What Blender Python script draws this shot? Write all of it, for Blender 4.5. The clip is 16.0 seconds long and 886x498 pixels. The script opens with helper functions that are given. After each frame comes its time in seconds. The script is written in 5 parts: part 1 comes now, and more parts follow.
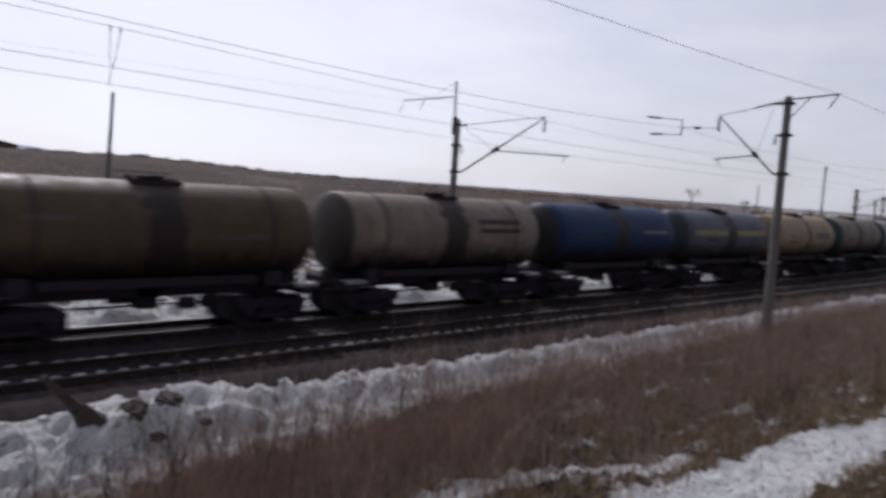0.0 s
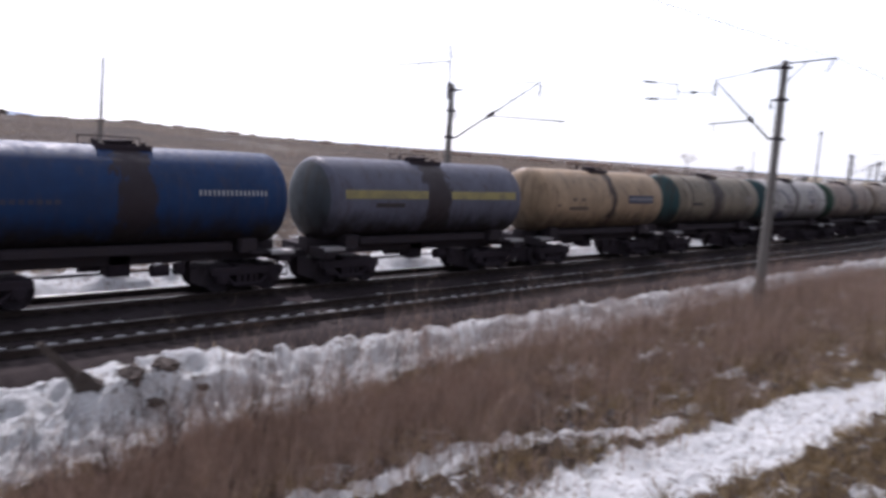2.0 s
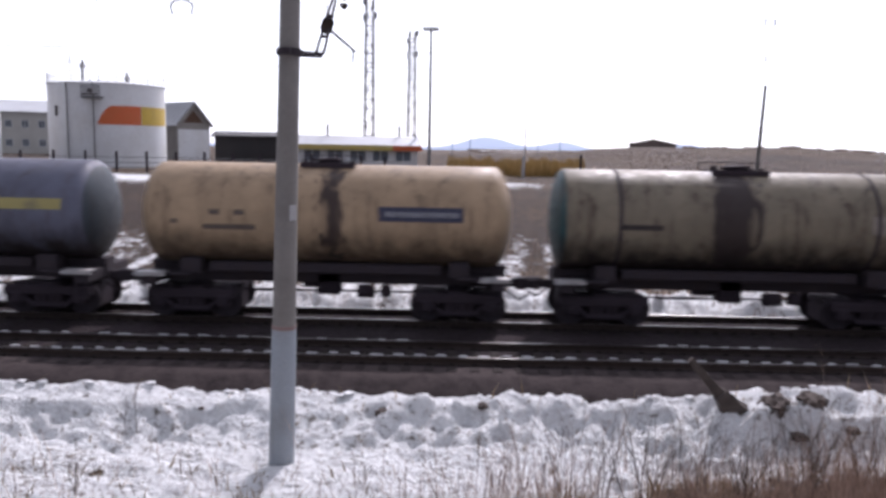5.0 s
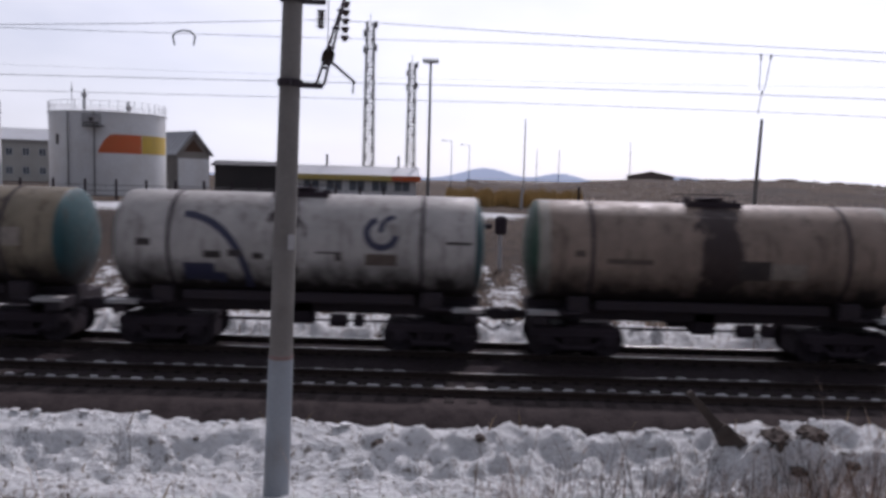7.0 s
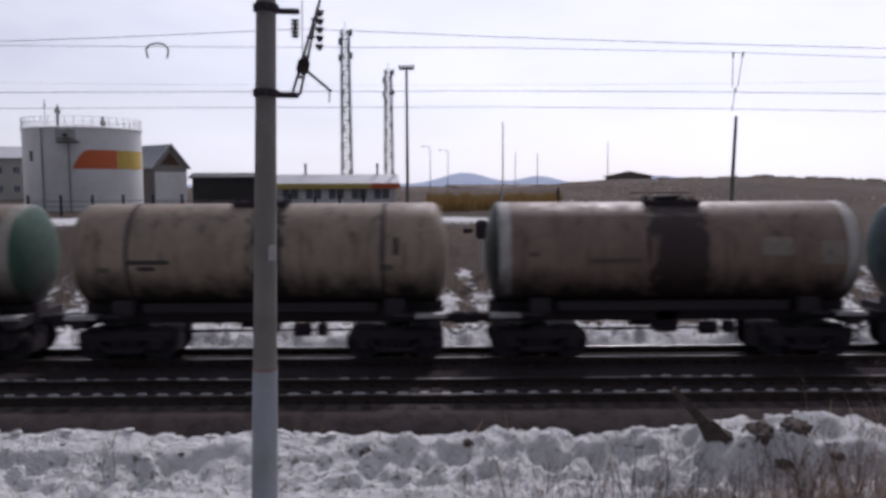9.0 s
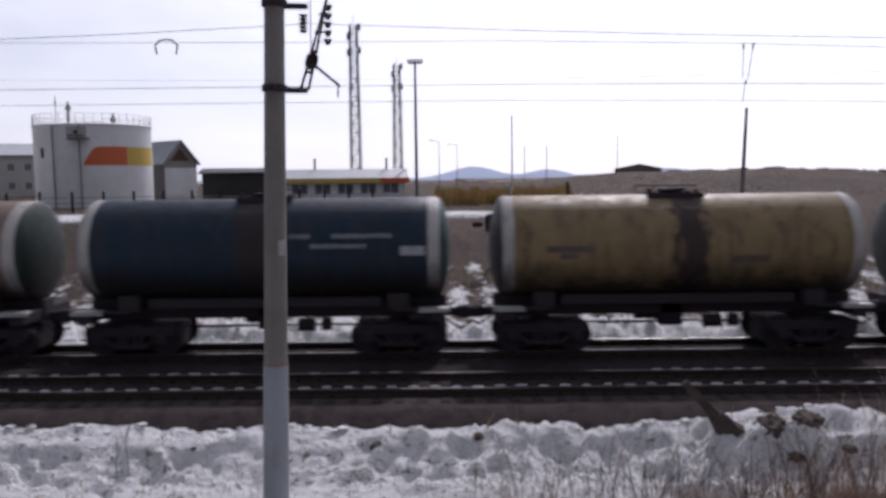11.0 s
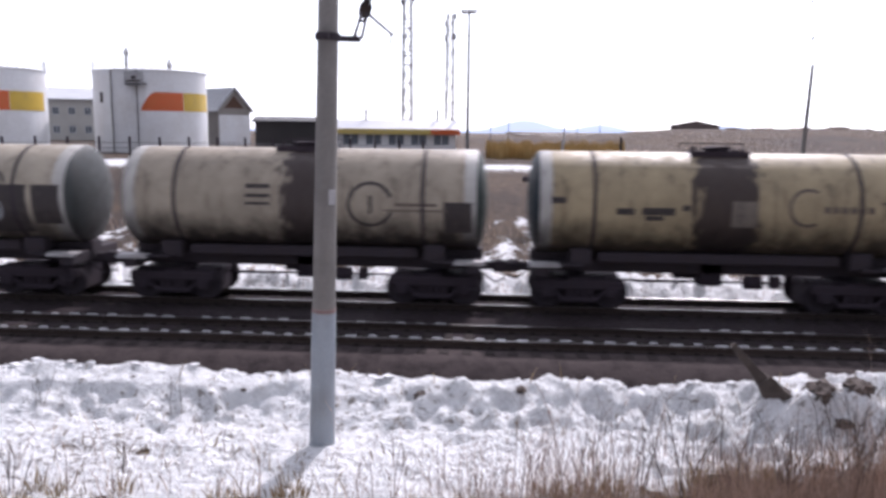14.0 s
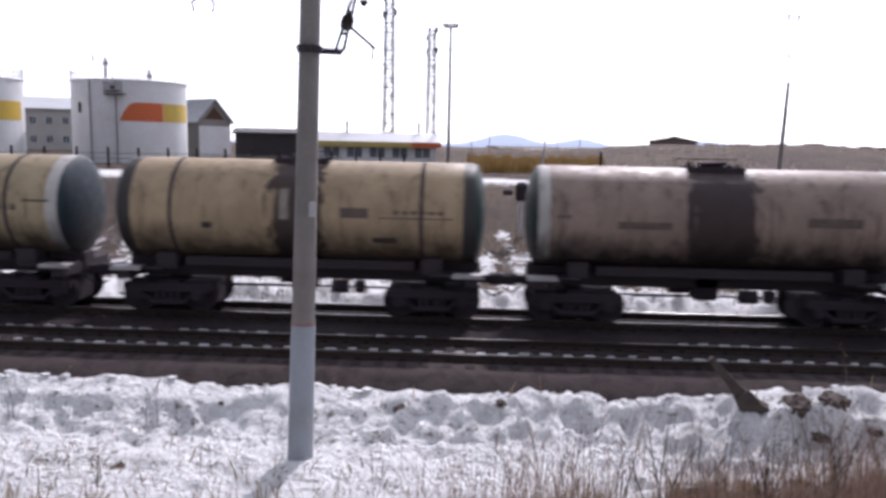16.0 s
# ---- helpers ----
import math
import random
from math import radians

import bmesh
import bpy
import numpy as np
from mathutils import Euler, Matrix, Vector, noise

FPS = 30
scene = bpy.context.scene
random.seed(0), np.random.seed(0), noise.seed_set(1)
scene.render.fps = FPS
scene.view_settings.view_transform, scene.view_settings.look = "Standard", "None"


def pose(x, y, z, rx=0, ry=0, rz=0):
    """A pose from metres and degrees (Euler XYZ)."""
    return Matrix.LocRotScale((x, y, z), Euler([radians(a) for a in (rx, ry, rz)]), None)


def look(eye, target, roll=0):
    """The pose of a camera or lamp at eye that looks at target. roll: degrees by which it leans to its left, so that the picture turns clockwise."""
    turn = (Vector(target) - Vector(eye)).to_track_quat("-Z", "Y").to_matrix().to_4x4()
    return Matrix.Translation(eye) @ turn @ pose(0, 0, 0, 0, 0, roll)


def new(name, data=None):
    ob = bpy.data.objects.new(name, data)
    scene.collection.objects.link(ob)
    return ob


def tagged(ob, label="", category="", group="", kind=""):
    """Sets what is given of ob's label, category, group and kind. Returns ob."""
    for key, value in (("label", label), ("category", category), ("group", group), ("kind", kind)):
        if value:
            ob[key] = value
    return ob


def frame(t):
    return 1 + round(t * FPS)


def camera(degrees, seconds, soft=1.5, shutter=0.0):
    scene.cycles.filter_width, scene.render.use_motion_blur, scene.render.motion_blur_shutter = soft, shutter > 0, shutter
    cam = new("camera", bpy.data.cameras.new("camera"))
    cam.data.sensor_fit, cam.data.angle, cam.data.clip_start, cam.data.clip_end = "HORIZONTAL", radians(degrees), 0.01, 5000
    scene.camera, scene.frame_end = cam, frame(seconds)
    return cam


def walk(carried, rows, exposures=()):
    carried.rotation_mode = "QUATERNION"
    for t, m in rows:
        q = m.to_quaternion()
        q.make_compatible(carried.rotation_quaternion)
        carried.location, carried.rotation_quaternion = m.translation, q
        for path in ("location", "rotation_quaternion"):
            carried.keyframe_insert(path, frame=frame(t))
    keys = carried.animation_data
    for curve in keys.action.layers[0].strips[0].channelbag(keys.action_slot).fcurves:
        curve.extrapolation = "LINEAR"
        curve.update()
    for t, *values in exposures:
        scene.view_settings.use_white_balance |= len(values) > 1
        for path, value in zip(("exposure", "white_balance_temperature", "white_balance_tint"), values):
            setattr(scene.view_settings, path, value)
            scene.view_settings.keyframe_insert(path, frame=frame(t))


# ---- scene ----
# ---- camera ----
cam = camera(59.2, 16.0, soft=3.3, shutter=0.4)
EYE = (0.0, 0.0, 5.1)
# seconds, yaw, pitch, roll of a viewer who stands on a bank and pans
TURNS = [
    (0.0, -44.05, -4.84, -4.08), (0.5, -51.24, -5.90, -4.20), (1.0, -52.57, -6.91, -4.38), (1.5, -51.71, -6.61, -4.06),
    (2.0, -44.44, -7.31, -3.98), (2.5, -31.35, -7.79, -3.34), (3.0, -21.07, -8.19, -3.02), (3.5, -10.42, -9.09, -1.66),
    (4.0, -4.30, -8.95, -1.26), (4.2, -2.19, -8.69, -0.85), (6.3, 1.94, -5.63, -1.18), (6.5, 1.46, -5.37, -0.93),
    (7.0, 0.88, -5.24, -1.48), (7.5, 0.75, -4.80, 0.04), (8.0, 0.39, -5.03, -0.10), (8.5, -0.57, -5.06, 0.27),
    (9.0, -0.63, -4.82, 0.25), (9.2, -1.03, -4.52, 0.36), (11.3, 0.33, -5.68, 0.45), (11.5, 0.72, -6.30, -0.01),
    (12.0, 2.30, -7.04, -1.09), (12.5, 4.16, -9.56, -2.18), (13.0, 4.02, -10.61, -0.72), (13.5, 3.51, -9.61, -0.59),
    (14.0, 3.75, -8.69, -0.63), (14.5, 3.71, -8.41, -0.71), (15.0, 2.74, -7.57, -1.67), (15.5, 1.55, -7.81, -1.20),
    (16.0, 2.37, -7.72, -1.14)]
EXPOSURES = [(t, e, 5980, 20 if t < 2 else 24) for t, e in ((0.0, -1.2), (0.5, -0.8), (1.0, -0.5), (1.5, -0.45), (2.3, -0.2), (3.0, -0.12), (3.5, 0.0), (4.2, 0.1), (6.3, -0.85), (9.2, -1.1),
                                                           (11.4, -0.8), (12.0, -0.4), (12.7, 0.12), (14.5, 0.15), (15.3, -0.05), (16.0, -0.1))]
walk(cam, [(t, pose(*EYE, 90 + p, r, w)) for t, w, p, r in TURNS], EXPOSURES)

# ---- light ----
SUN_AZ, SUN_EL = 17.5, 43.0
SUN_DIR = Vector((math.sin(radians(SUN_AZ)) * math.cos(radians(SUN_EL)), math.cos(radians(SUN_AZ)) * math.cos(radians(SUN_EL)), math.sin(radians(SUN_EL))))
world = bpy.data.worlds.new("world")
scene.world = world
world.use_nodes = True
sky = world.node_tree.nodes.new("ShaderNodeTexSky")
sky.sky_type, sky.sun_disc = "NISHITA", False
sky.sun_elevation, sky.sun_rotation = radians(SUN_EL), radians(SUN_AZ)
sky.air_density, sky.dust_density, sky.ozone_density = 1.0, 1.3, 1.5
background = world.node_tree.nodes["Background"]
background.inputs["Strength"].default_value = 0.15
haze = world.node_tree.nodes.new("ShaderNodeHueSaturation")
haze.inputs["Saturation"].default_value, haze.inputs["Value"].default_value = 0.6, 1.2
world.node_tree.links.new(sky.outputs[0], haze.inputs["Color"])
# thin high cloud, whiter and more even than the clear sky behind it
cloud_at = world.node_tree.nodes.new("ShaderNodeTexCoord")
cloud_map = world.node_tree.nodes.new("ShaderNodeMapping")
cloud_map.inputs["Scale"].default_value = (2.0, 2.0, 7.0)
cloud = world.node_tree.nodes.new("ShaderNodeTexNoise")
cloud.inputs["Scale"].default_value, cloud.inputs["Detail"].default_value, cloud.inputs["Roughness"].default_value = 1.6, 6.0, 0.55
cover = world.node_tree.nodes.new("ShaderNodeMapRange")
for key, value in zip(("From Min", "From Max", "To Min", "To Max"), (0.35, 0.65, 0.55, 0.92)):
    cover.inputs[key].default_value = value
veil = world.node_tree.nodes.new("ShaderNodeMix")
veil.data_type = "RGBA"
toward = world.node_tree.nodes.new("ShaderNodeVectorMath")
toward.operation = "DOT_PRODUCT"
toward.inputs[1].default_value = SUN_DIR


def sky_math(op, a, b):
    m = world.node_tree.nodes.new("ShaderNodeMath")
    m.operation = op
    for k, v in enumerate((a, b)):
        if isinstance(v, (int, float)):
            m.inputs[k].default_value = v
        else:
            world.node_tree.links.new(v, m.inputs[k])
    return m.outputs[0]


upward = world.node_tree.nodes.new("ShaderNodeSeparateXYZ")
world.node_tree.links.new(cloud_at.outputs["Generated"], upward.inputs[0])
near_sun = sky_math("POWER", sky_math("ADD", sky_math("MULTIPLY", toward.outputs["Value"], 0.5), 0.5), 2.0)
low_down = sky_math("SUBTRACT", 1.0, sky_math("MULTIPLY", sky_math("MAXIMUM", upward.outputs[2], 0.0), 0.6))
glow = sky_math("ADD", sky_math("MULTIPLY", sky_math("MULTIPLY", near_sun, low_down), 18.5), 0.8)
tint = world.node_tree.nodes.new("ShaderNodeVectorMath")
tint.operation = "SCALE"
tint.inputs[0].default_value = (0.97, 1.0, 0.99)
world.node_tree.links.new(cloud_at.outputs["Generated"], toward.inputs[0])
world.node_tree.links.new(glow, tint.inputs["Scale"])
world.node_tree.links.new(tint.outputs[0], veil.inputs[7])
world.node_tree.links.new(cloud_at.outputs["Generated"], cloud_map.inputs["Vector"])
world.node_tree.links.new(cloud_map.outputs[0], cloud.inputs["Vector"])
world.node_tree.links.new(cloud.outputs["Fac"], cover.inputs["Value"])
world.node_tree.links.new(cover.outputs[0], veil.inputs["Factor"])
world.node_tree.links.new(haze.outputs[0], veil.inputs[6])
world.node_tree.links.new(veil.outputs[2], background.inputs["Color"])
sun = new("sun", bpy.data.lights.new("sun", "SUN"))
sun.data.energy, sun.data.angle, sun.data.color = 4.4, radians(0.6), (1.0, 0.95, 0.88)
sun.matrix_world = look(SUN_DIR * 60, (0, 0, 0))


# ---- materials ----
class Nodes:
    """A small way of writing node materials."""

    def __init__(self, name, rough=0.7, metal=0.0, spec=0.4):
        self.mat = bpy.data.materials.new(name)
        self.mat.use_nodes = True
        self.tree = self.mat.node_tree
        self.bsdf = self.tree.nodes["Principled BSDF"]
        self.bsdf.inputs["Roughness"].default_value = rough
        self.bsdf.inputs["Metallic"].default_value = metal
        self.bsdf.inputs["Specular IOR Level"].default_value = spec
        self.coords = self.tree.nodes.new("ShaderNodeTexCoord")

    def link(self, a, b):
        self.tree.links.new(a, b)

    def scaled(self, scale, space="Object"):
        m = self.tree.nodes.new("ShaderNodeMapping")
        m.inputs["Scale"].default_value = scale
        self.link(self.coords.outputs[space], m.inputs["Vector"])
        return m.outputs[0]

    def noise(self, scale, detail=5.0, rough=0.6, vector=None, space="Object"):
        n = self.tree.nodes.new("ShaderNodeTexNoise")
        n.inputs["Scale"].default_value, n.inputs["Detail"].default_value, n.inputs["Roughness"].default_value = scale, detail, rough
        self.link(vector or self.coords.outputs[space], n.inputs["Vector"])
        return n.outputs["Fac"]

    def ramp(self, value, lo, hi, a=0.0, b=1.0):
        r = self.tree.nodes.new("ShaderNodeMapRange")
        for k, v in zip(("From Min", "From Max", "To Min", "To Max"), (lo, hi, a, b)):
            r.inputs[k].default_value = v
        self.link(value, r.inputs["Value"])
        return r.outputs[0]

    def math(self, op, a, b=0.0, c=0.0):
        m = self.tree.nodes.new("ShaderNodeMath")
        m.operation = op
        for i, v in enumerate((a, b, c)):
            if isinstance(v, (int, float)):
                m.inputs[i].default_value = v
            else:
                self.link(v, m.inputs[i])
        return m.outputs[0]

    def mix(self, fac, a, b):
        m = self.tree.nodes.new("ShaderNodeMix")
        m.data_type = "RGBA"
        if isinstance(fac, (int, float)):
            m.inputs["Factor"].default_value = fac
        else:
            self.link(fac, m.inputs["Factor"])
        for i, v in ((6, a), (7, b)):
            if isinstance(v, tuple):
                m.inputs[i].default_value = (*v, 1)
            else:
                self.link(v, m.inputs[i])
        return m.outputs[2]

    def axis(self, k, space="Object"):
        s = self.tree.nodes.new("ShaderNodeSeparateXYZ")
        self.link(self.coords.outputs[space], s.inputs[0])
        return s.outputs[k]

    def bump(self, height, strength=0.3, distance=0.02):
        b = self.tree.nodes.new("ShaderNodeBump")
        b.inputs["Strength"].default_value, b.inputs["Distance"].default_value = strength, distance
        self.link(height, b.inputs["Height"])
        self.link(b.outputs[0], self.bsdf.inputs["Normal"])

    def done(self, colour):
        if isinstance(colour, tuple):
            self.bsdf.inputs["Base Color"].default_value = (*colour, 1)
        else:
            self.link(colour, self.bsdf.inputs["Base Color"])
        return self.mat


def worn(name, base, dirt=(0.06, 0.05, 0.045), rough=0.65, metal=0.0, scale=1.2, amount=0.5, grain=25.0, bump=0.15, spec=0.4):
    """A plain surface with stains at two scales and a fine relief."""
    n = Nodes(name, rough, metal, spec)
    big, small = n.noise(scale), n.noise(grain, 3)
    c = n.mix(n.ramp(big, 0.45, 0.75, 0, amount), base, dirt)
    c = n.mix(n.ramp(small, 0.4, 0.8, 0, 0.35), c, tuple(0.55 * v for v in base))
    n.bump(small, bump)
    return n.done(c)


def tank_paint(name, base, stain=0.5, soot_and_shade=0.6, caps=None, ring=None, flip=1.0, spill=0.5, spill_at=0.0):
    """Old paint of a tank car: spilt oil that ran down at the hatch, rust, road dirt thrown up from below with the
    underside's shade painted in.
    """
    n = Nodes(name, 0.5, 0.0, 0.28)
    x, z = n.axis(0), n.axis(2)
    big, mid, fine = n.noise(0.9), n.noise(3.5), n.noise(30, 3)
    streak = n.noise(1.0, 5, 0.65, n.scaled((3.2, 3.2, 0.35)))
    c = n.mix(n.ramp(big, 0.35, 0.75, 0, 0.55), base, tuple(v * 0.62 for v in base))
    if caps:
        end = n.math("GREATER_THAN", n.math("ABSOLUTE", x), 5.12)
        c = n.mix(end, c, caps)
    if ring:
        end = n.math("MULTIPLY", n.math("GREATER_THAN", n.math("ABSOLUTE", x), 4.78), n.math("LESS_THAN", n.math("ABSOLUTE", x), 5.12))
        c = n.mix(end, c, ring)
    c = n.mix(n.ramp(n.noise(0.5, 6, 0.7), 0.54, 0.62, 0, 0.55 * stain), c, tuple(v * 0.4 for v in base))
    c = n.mix(n.ramp(streak, 0.52, 0.68, 0, min(0.85, stain + 0.12)), c, (0.075, 0.05, 0.036))
    c = n.mix(n.ramp(mid, 0.6, 0.72, 0, 0.5 * stain), c, (0.16, 0.075, 0.035))
    if spill:
        edge = n.math("ADD", n.math("ABSOLUTE", n.math("SUBTRACT", x, spill_at)), n.math("MULTIPLY", n.math("SUBTRACT", streak, 0.5), 2.0))
        c = n.mix(n.ramp(edge, spill, spill + 0.2, 0.93, 0.0), c, (0.034, 0.022, 0.025))
    # road dirt low down, blackened further to paint in the barrel's underside shade
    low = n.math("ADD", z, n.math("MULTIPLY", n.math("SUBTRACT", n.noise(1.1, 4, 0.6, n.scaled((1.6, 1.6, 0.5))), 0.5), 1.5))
    c = n.mix(n.ramp(low, 1.9, 2.75, min(0.97, soot_and_shade + 0.25), 0.0), c, (0.016, 0.012, 0.012))
    c = n.mix(n.ramp(fine, 0.5, 0.8, 0, 0.3), c, (0.05, 0.035, 0.03))
    c = n.mix(n.ramp(n.noise(0.6, 6, 0.7), 0.3, 0.75, 0.2, 0.55), c, (0.022, 0.017, 0.015))
    n.link(n.ramp(mid, 0.3, 0.8, 0.42, 0.8), n.bsdf.inputs["Roughness"])
    n.bump(n.math("ADD", mid, n.math("MULTIPLY", fine, 0.4)), 0.12)
    return n.done(c)


IRON = worn("oily_iron", (0.046, 0.038, 0.045), (0.05, 0.036, 0.032), 0.8, 0.0, 2.0, spec=0.15)
DARK = worn("black_grime", (0.043, 0.034, 0.042), (0.042, 0.03, 0.029), 0.85, spec=0.12)
RUST = worn("rusty_steel", (0.11, 0.06, 0.04), (0.04, 0.03, 0.025), 0.75, 0.3, 3.0)
RAIL = worn("rail_steel", (0.05, 0.036, 0.031), (0.03, 0.022, 0.02), 0.55, 0.5, 6.0)
SHINE = worn("polished_rail_head", (0.3, 0.29, 0.285), (0.12, 0.1, 0.09), 0.35, 1.0, 5.0, 0.4)
CONCRETE = worn("weathered_concrete", (0.21, 0.195, 0.18), (0.1, 0.09, 0.082), 0.85, 0.0, 0.9, 0.7, 18.0, 0.3)
SLEEPER = worn("dark_sleeper_concrete", (0.034, 0.028, 0.027), (0.022, 0.018, 0.016), 0.95, 0.0, 2.5, 0.8, spec=0.1)
GALV = worn("grey_painted_steel", (0.16, 0.16, 0.165), (0.07, 0.06, 0.055), 0.5, 0.5)
PALE_STEEL = worn("pale_painted_steel", (0.42, 0.42, 0.43), (0.25, 0.2, 0.17), 0.5, 0.3)
WHITE = worn("white_painted_metal", (0.72, 0.73, 0.74), (0.5, 0.47, 0.43), 0.45, 0.0, 0.35, 0.5, 6.0, 0.05)
WIRE = worn("dark_copper_wire", (0.05, 0.045, 0.045), rough=0.5, metal=0.6)
PORCELAIN = worn("brown_porcelain", (0.05, 0.035, 0.03), rough=0.25)
YELLOW = worn("faded_yellow_paint", (0.62, 0.42, 0.06), (0.4, 0.28, 0.08), 0.5)
ORANGE = worn("orange_paint", (0.6, 0.13, 0.04), (0.5, 0.16, 0.05), 0.5)
STRIPE = worn("faded_yellow_stripe", (0.34, 0.29, 0.11), (0.14, 0.12, 0.09), 0.6, 0.0, 1.6, 0.85, 12.0)
FASCIA = worn("pale_yellow_board", (0.55, 0.43, 0.13), (0.4, 0.33, 0.15), 0.6)
GRAVEL = worn("brown_gravel", (0.064, 0.051, 0.05), (0.02, 0.016, 0.017), 0.95, 0.0, 2.6, 0.9, 13.0, 1.0, 0.08)
MARK_DARK = worn("dark_stencil_paint", (0.035, 0.028, 0.028), (0.09, 0.07, 0.06), 0.6, 0.0, 5.0)
MARK_PALE = worn("pale_stencil_paint", (0.36, 0.37, 0.39), (0.14, 0.14, 0.15), 0.6, 0.0, 5.0, 0.8)
MARK_FADED = worn("faded_overpaint", (0.27, 0.235, 0.2), (0.14, 0.115, 0.1), 0.6, 0.0, 4.0, 0.8)
MARK_DULL = worn("dull_greasy_paint", (0.16, 0.135, 0.11), (0.06, 0.05, 0.045), 0.6, 0.0, 4.0, 0.8)
MARK_BLUE = worn("navy_stencil_paint", (0.035, 0.038, 0.075), (0.07, 0.065, 0.08), 0.5, 0.0, 5.0)
MARK_BROWN = worn("faded_brown_stencil_paint", (0.1, 0.075, 0.062), (0.2, 0.165, 0.13), 0.6, 0.0, 5.0)
# glass colour lightened to blue-grey to paint in the reflected sky
PANE = worn("sky_toned_window_glass", (0.12, 0.14, 0.17), (0.2, 0.22, 0.25), 0.12)
WALL_PALE = worn("pale_plaster", (0.55, 0.54, 0.5), (0.38, 0.36, 0.33), 0.85, 0.0, 0.4)
ROOF_PALE = worn("pale_sheet_roof", (0.5, 0.51, 0.53), (0.36, 0.35, 0.34), 0.45, 0.2, 0.4)
ROOF_DARK = worn("dark_sheet_roof", (0.03, 0.027, 0.028), (0.05, 0.043, 0.042), 0.6, 0.0, 0.5)
BARK = worn("grey_bark", (0.1, 0.075, 0.06), (0.05, 0.04, 0.035), 0.9, 0.0, 8.0)


def ground_material():
    n = Nodes("snowy_ground", 0.9, 0.0, 0.25)
    a = n.tree.nodes.new("ShaderNodeAttribute")
    a.attribute_name = "snow"
    big, mid, fine = n.noise(0.25), n.noise(2.2, 6), n.noise(22, 4)
    soil = n.mix(n.ramp(big, 0.35, 0.65), (0.085, 0.056, 0.04), (0.125, 0.085, 0.052))
    soil = n.mix(n.ramp(mid, 0.42, 0.66), soil, (0.04, 0.028, 0.022))
    soil = n.mix(n.ramp(fine, 0.5, 0.72, 0, 0.8), soil, (0.15, 0.105, 0.062))
    soil = n.mix(n.ramp(n.noise(0.07, 6, 0.65), 0.45, 0.6, 0, 0.65), soil, (0.042, 0.03, 0.026))
    white = n.mix(n.ramp(mid, 0.45, 0.75), (0.9, 0.905, 0.91), (0.74, 0.745, 0.76))
    cover = n.math("ADD", a.outputs["Fac"], n.math("MULTIPLY", n.math("SUBTRACT", mid, 0.5), 1.1))
    cover = n.math("ADD", cover, n.math("MULTIPLY", n.math("SUBTRACT", fine, 0.5), 0.7))
    crust = n.noise(1.0, 6, 0.62, n.scaled((2.6, 4.4, 3.0)))
    creases = n.math("ABSOLUTE", n.math("SUBTRACT", n.noise(1.0, 4, 0.55, n.scaled((3.4, 6.5, 4.0))), 0.5))
    relief = n.math("SUBTRACT", n.math("MULTIPLY", crust, 1.6), n.math("MULTIPLY", creases, 0.5))
    n.bump(n.math("ADD", relief, n.math("MULTIPLY", fine, 0.45)), 1.0, 0.22)
    litter = n.math("ADD", n.noise(6, 5, 0.7), n.math("MULTIPLY", n.math("SUBTRACT", big, 0.5), 0.35))
    white = n.mix(n.ramp(litter, 0.575, 0.655, 0, 0.8), white, (0.16, 0.125, 0.095))
    return n.done(n.mix(n.ramp(cover, 0.46, 0.56), soil, white))


def ballast_material():
    n = Nodes("oily_ballast", 0.95, 0.0, 0.08)
    v = n.tree.nodes.new("ShaderNodeTexVoronoi")
    v.inputs["Scale"].default_value = 16
    n.link(n.coords.outputs["Object"], v.inputs["Vector"])
    big, fine = n.noise(0.5), n.noise(14, 4)
    c = n.mix(n.ramp(fine, 0.35, 0.7), (0.027, 0.021, 0.026), (0.066, 0.051, 0.053))
    c = n.mix(n.ramp(big, 0.4, 0.65, 0, 0.6), c, (0.02, 0.016, 0.016))
    n.bump(v.outputs["Distance"], 0.9, 0.06)
    return n.done(c)


def snow_material():
    n = Nodes("old_snow", 0.75, 0.0, 0.3)
    mid, fine = n.noise(3), n.noise(26, 4)
    c = n.mix(n.ramp(mid, 0.4, 0.75), (0.82, 0.825, 0.83), (0.6, 0.6, 0.6))
    c = n.mix(n.ramp(fine, 0.62, 0.78, 0, 0.6), c, (0.3, 0.26, 0.22))
    n.bump(n.math("ADD", mid, fine), 0.5, 0.05)
    return n.done(c)


def straw_material(name, a, b):
    n = Nodes(name, 0.85, 0.0, 0.2)
    g = n.tree.nodes.new("ShaderNodeNewGeometry")
    return n.done(n.mix(g.outputs["Random Per Island"], a, b))


GROUND, BALLAST, SNOW = ground_material(), ballast_material(), snow_material()
STRAW = straw_material("dry_grass_straw", (0.16, 0.11, 0.065), (0.46, 0.35, 0.2))
BRUSH = straw_material("brown_weed_stems", (0.16, 0.118, 0.104), (0.6, 0.45, 0.36))


# ---- mesh tools ----
def part(name, bm, material, parent=None, label="", smooth=False):
    """Links a bmesh as one mesh object under a thing or a part."""
    bmesh.ops.recalc_face_normals(bm, faces=bm.faces)
    me = bpy.data.meshes.new(name)
    bm.to_mesh(me)
    bm.free()
    for m in material if isinstance(material, (list, tuple)) else (material,):
        me.materials.append(m)
    if smooth:
        for p in me.polygons:
            p.use_smooth = True
        me.set_sharp_from_angle(angle=radians(40))
    ob = new(name, me)
    ob.parent = parent
    return tagged(ob, label)


def share(name, source, parent, m):
    """Another object on the mesh of a part, at a pose in its parent's space."""
    ob = new(name, source.data)
    ob.parent = parent
    ob.matrix_basis = m
    if source.get("label"):
        ob["label"] = source["label"]
    return ob


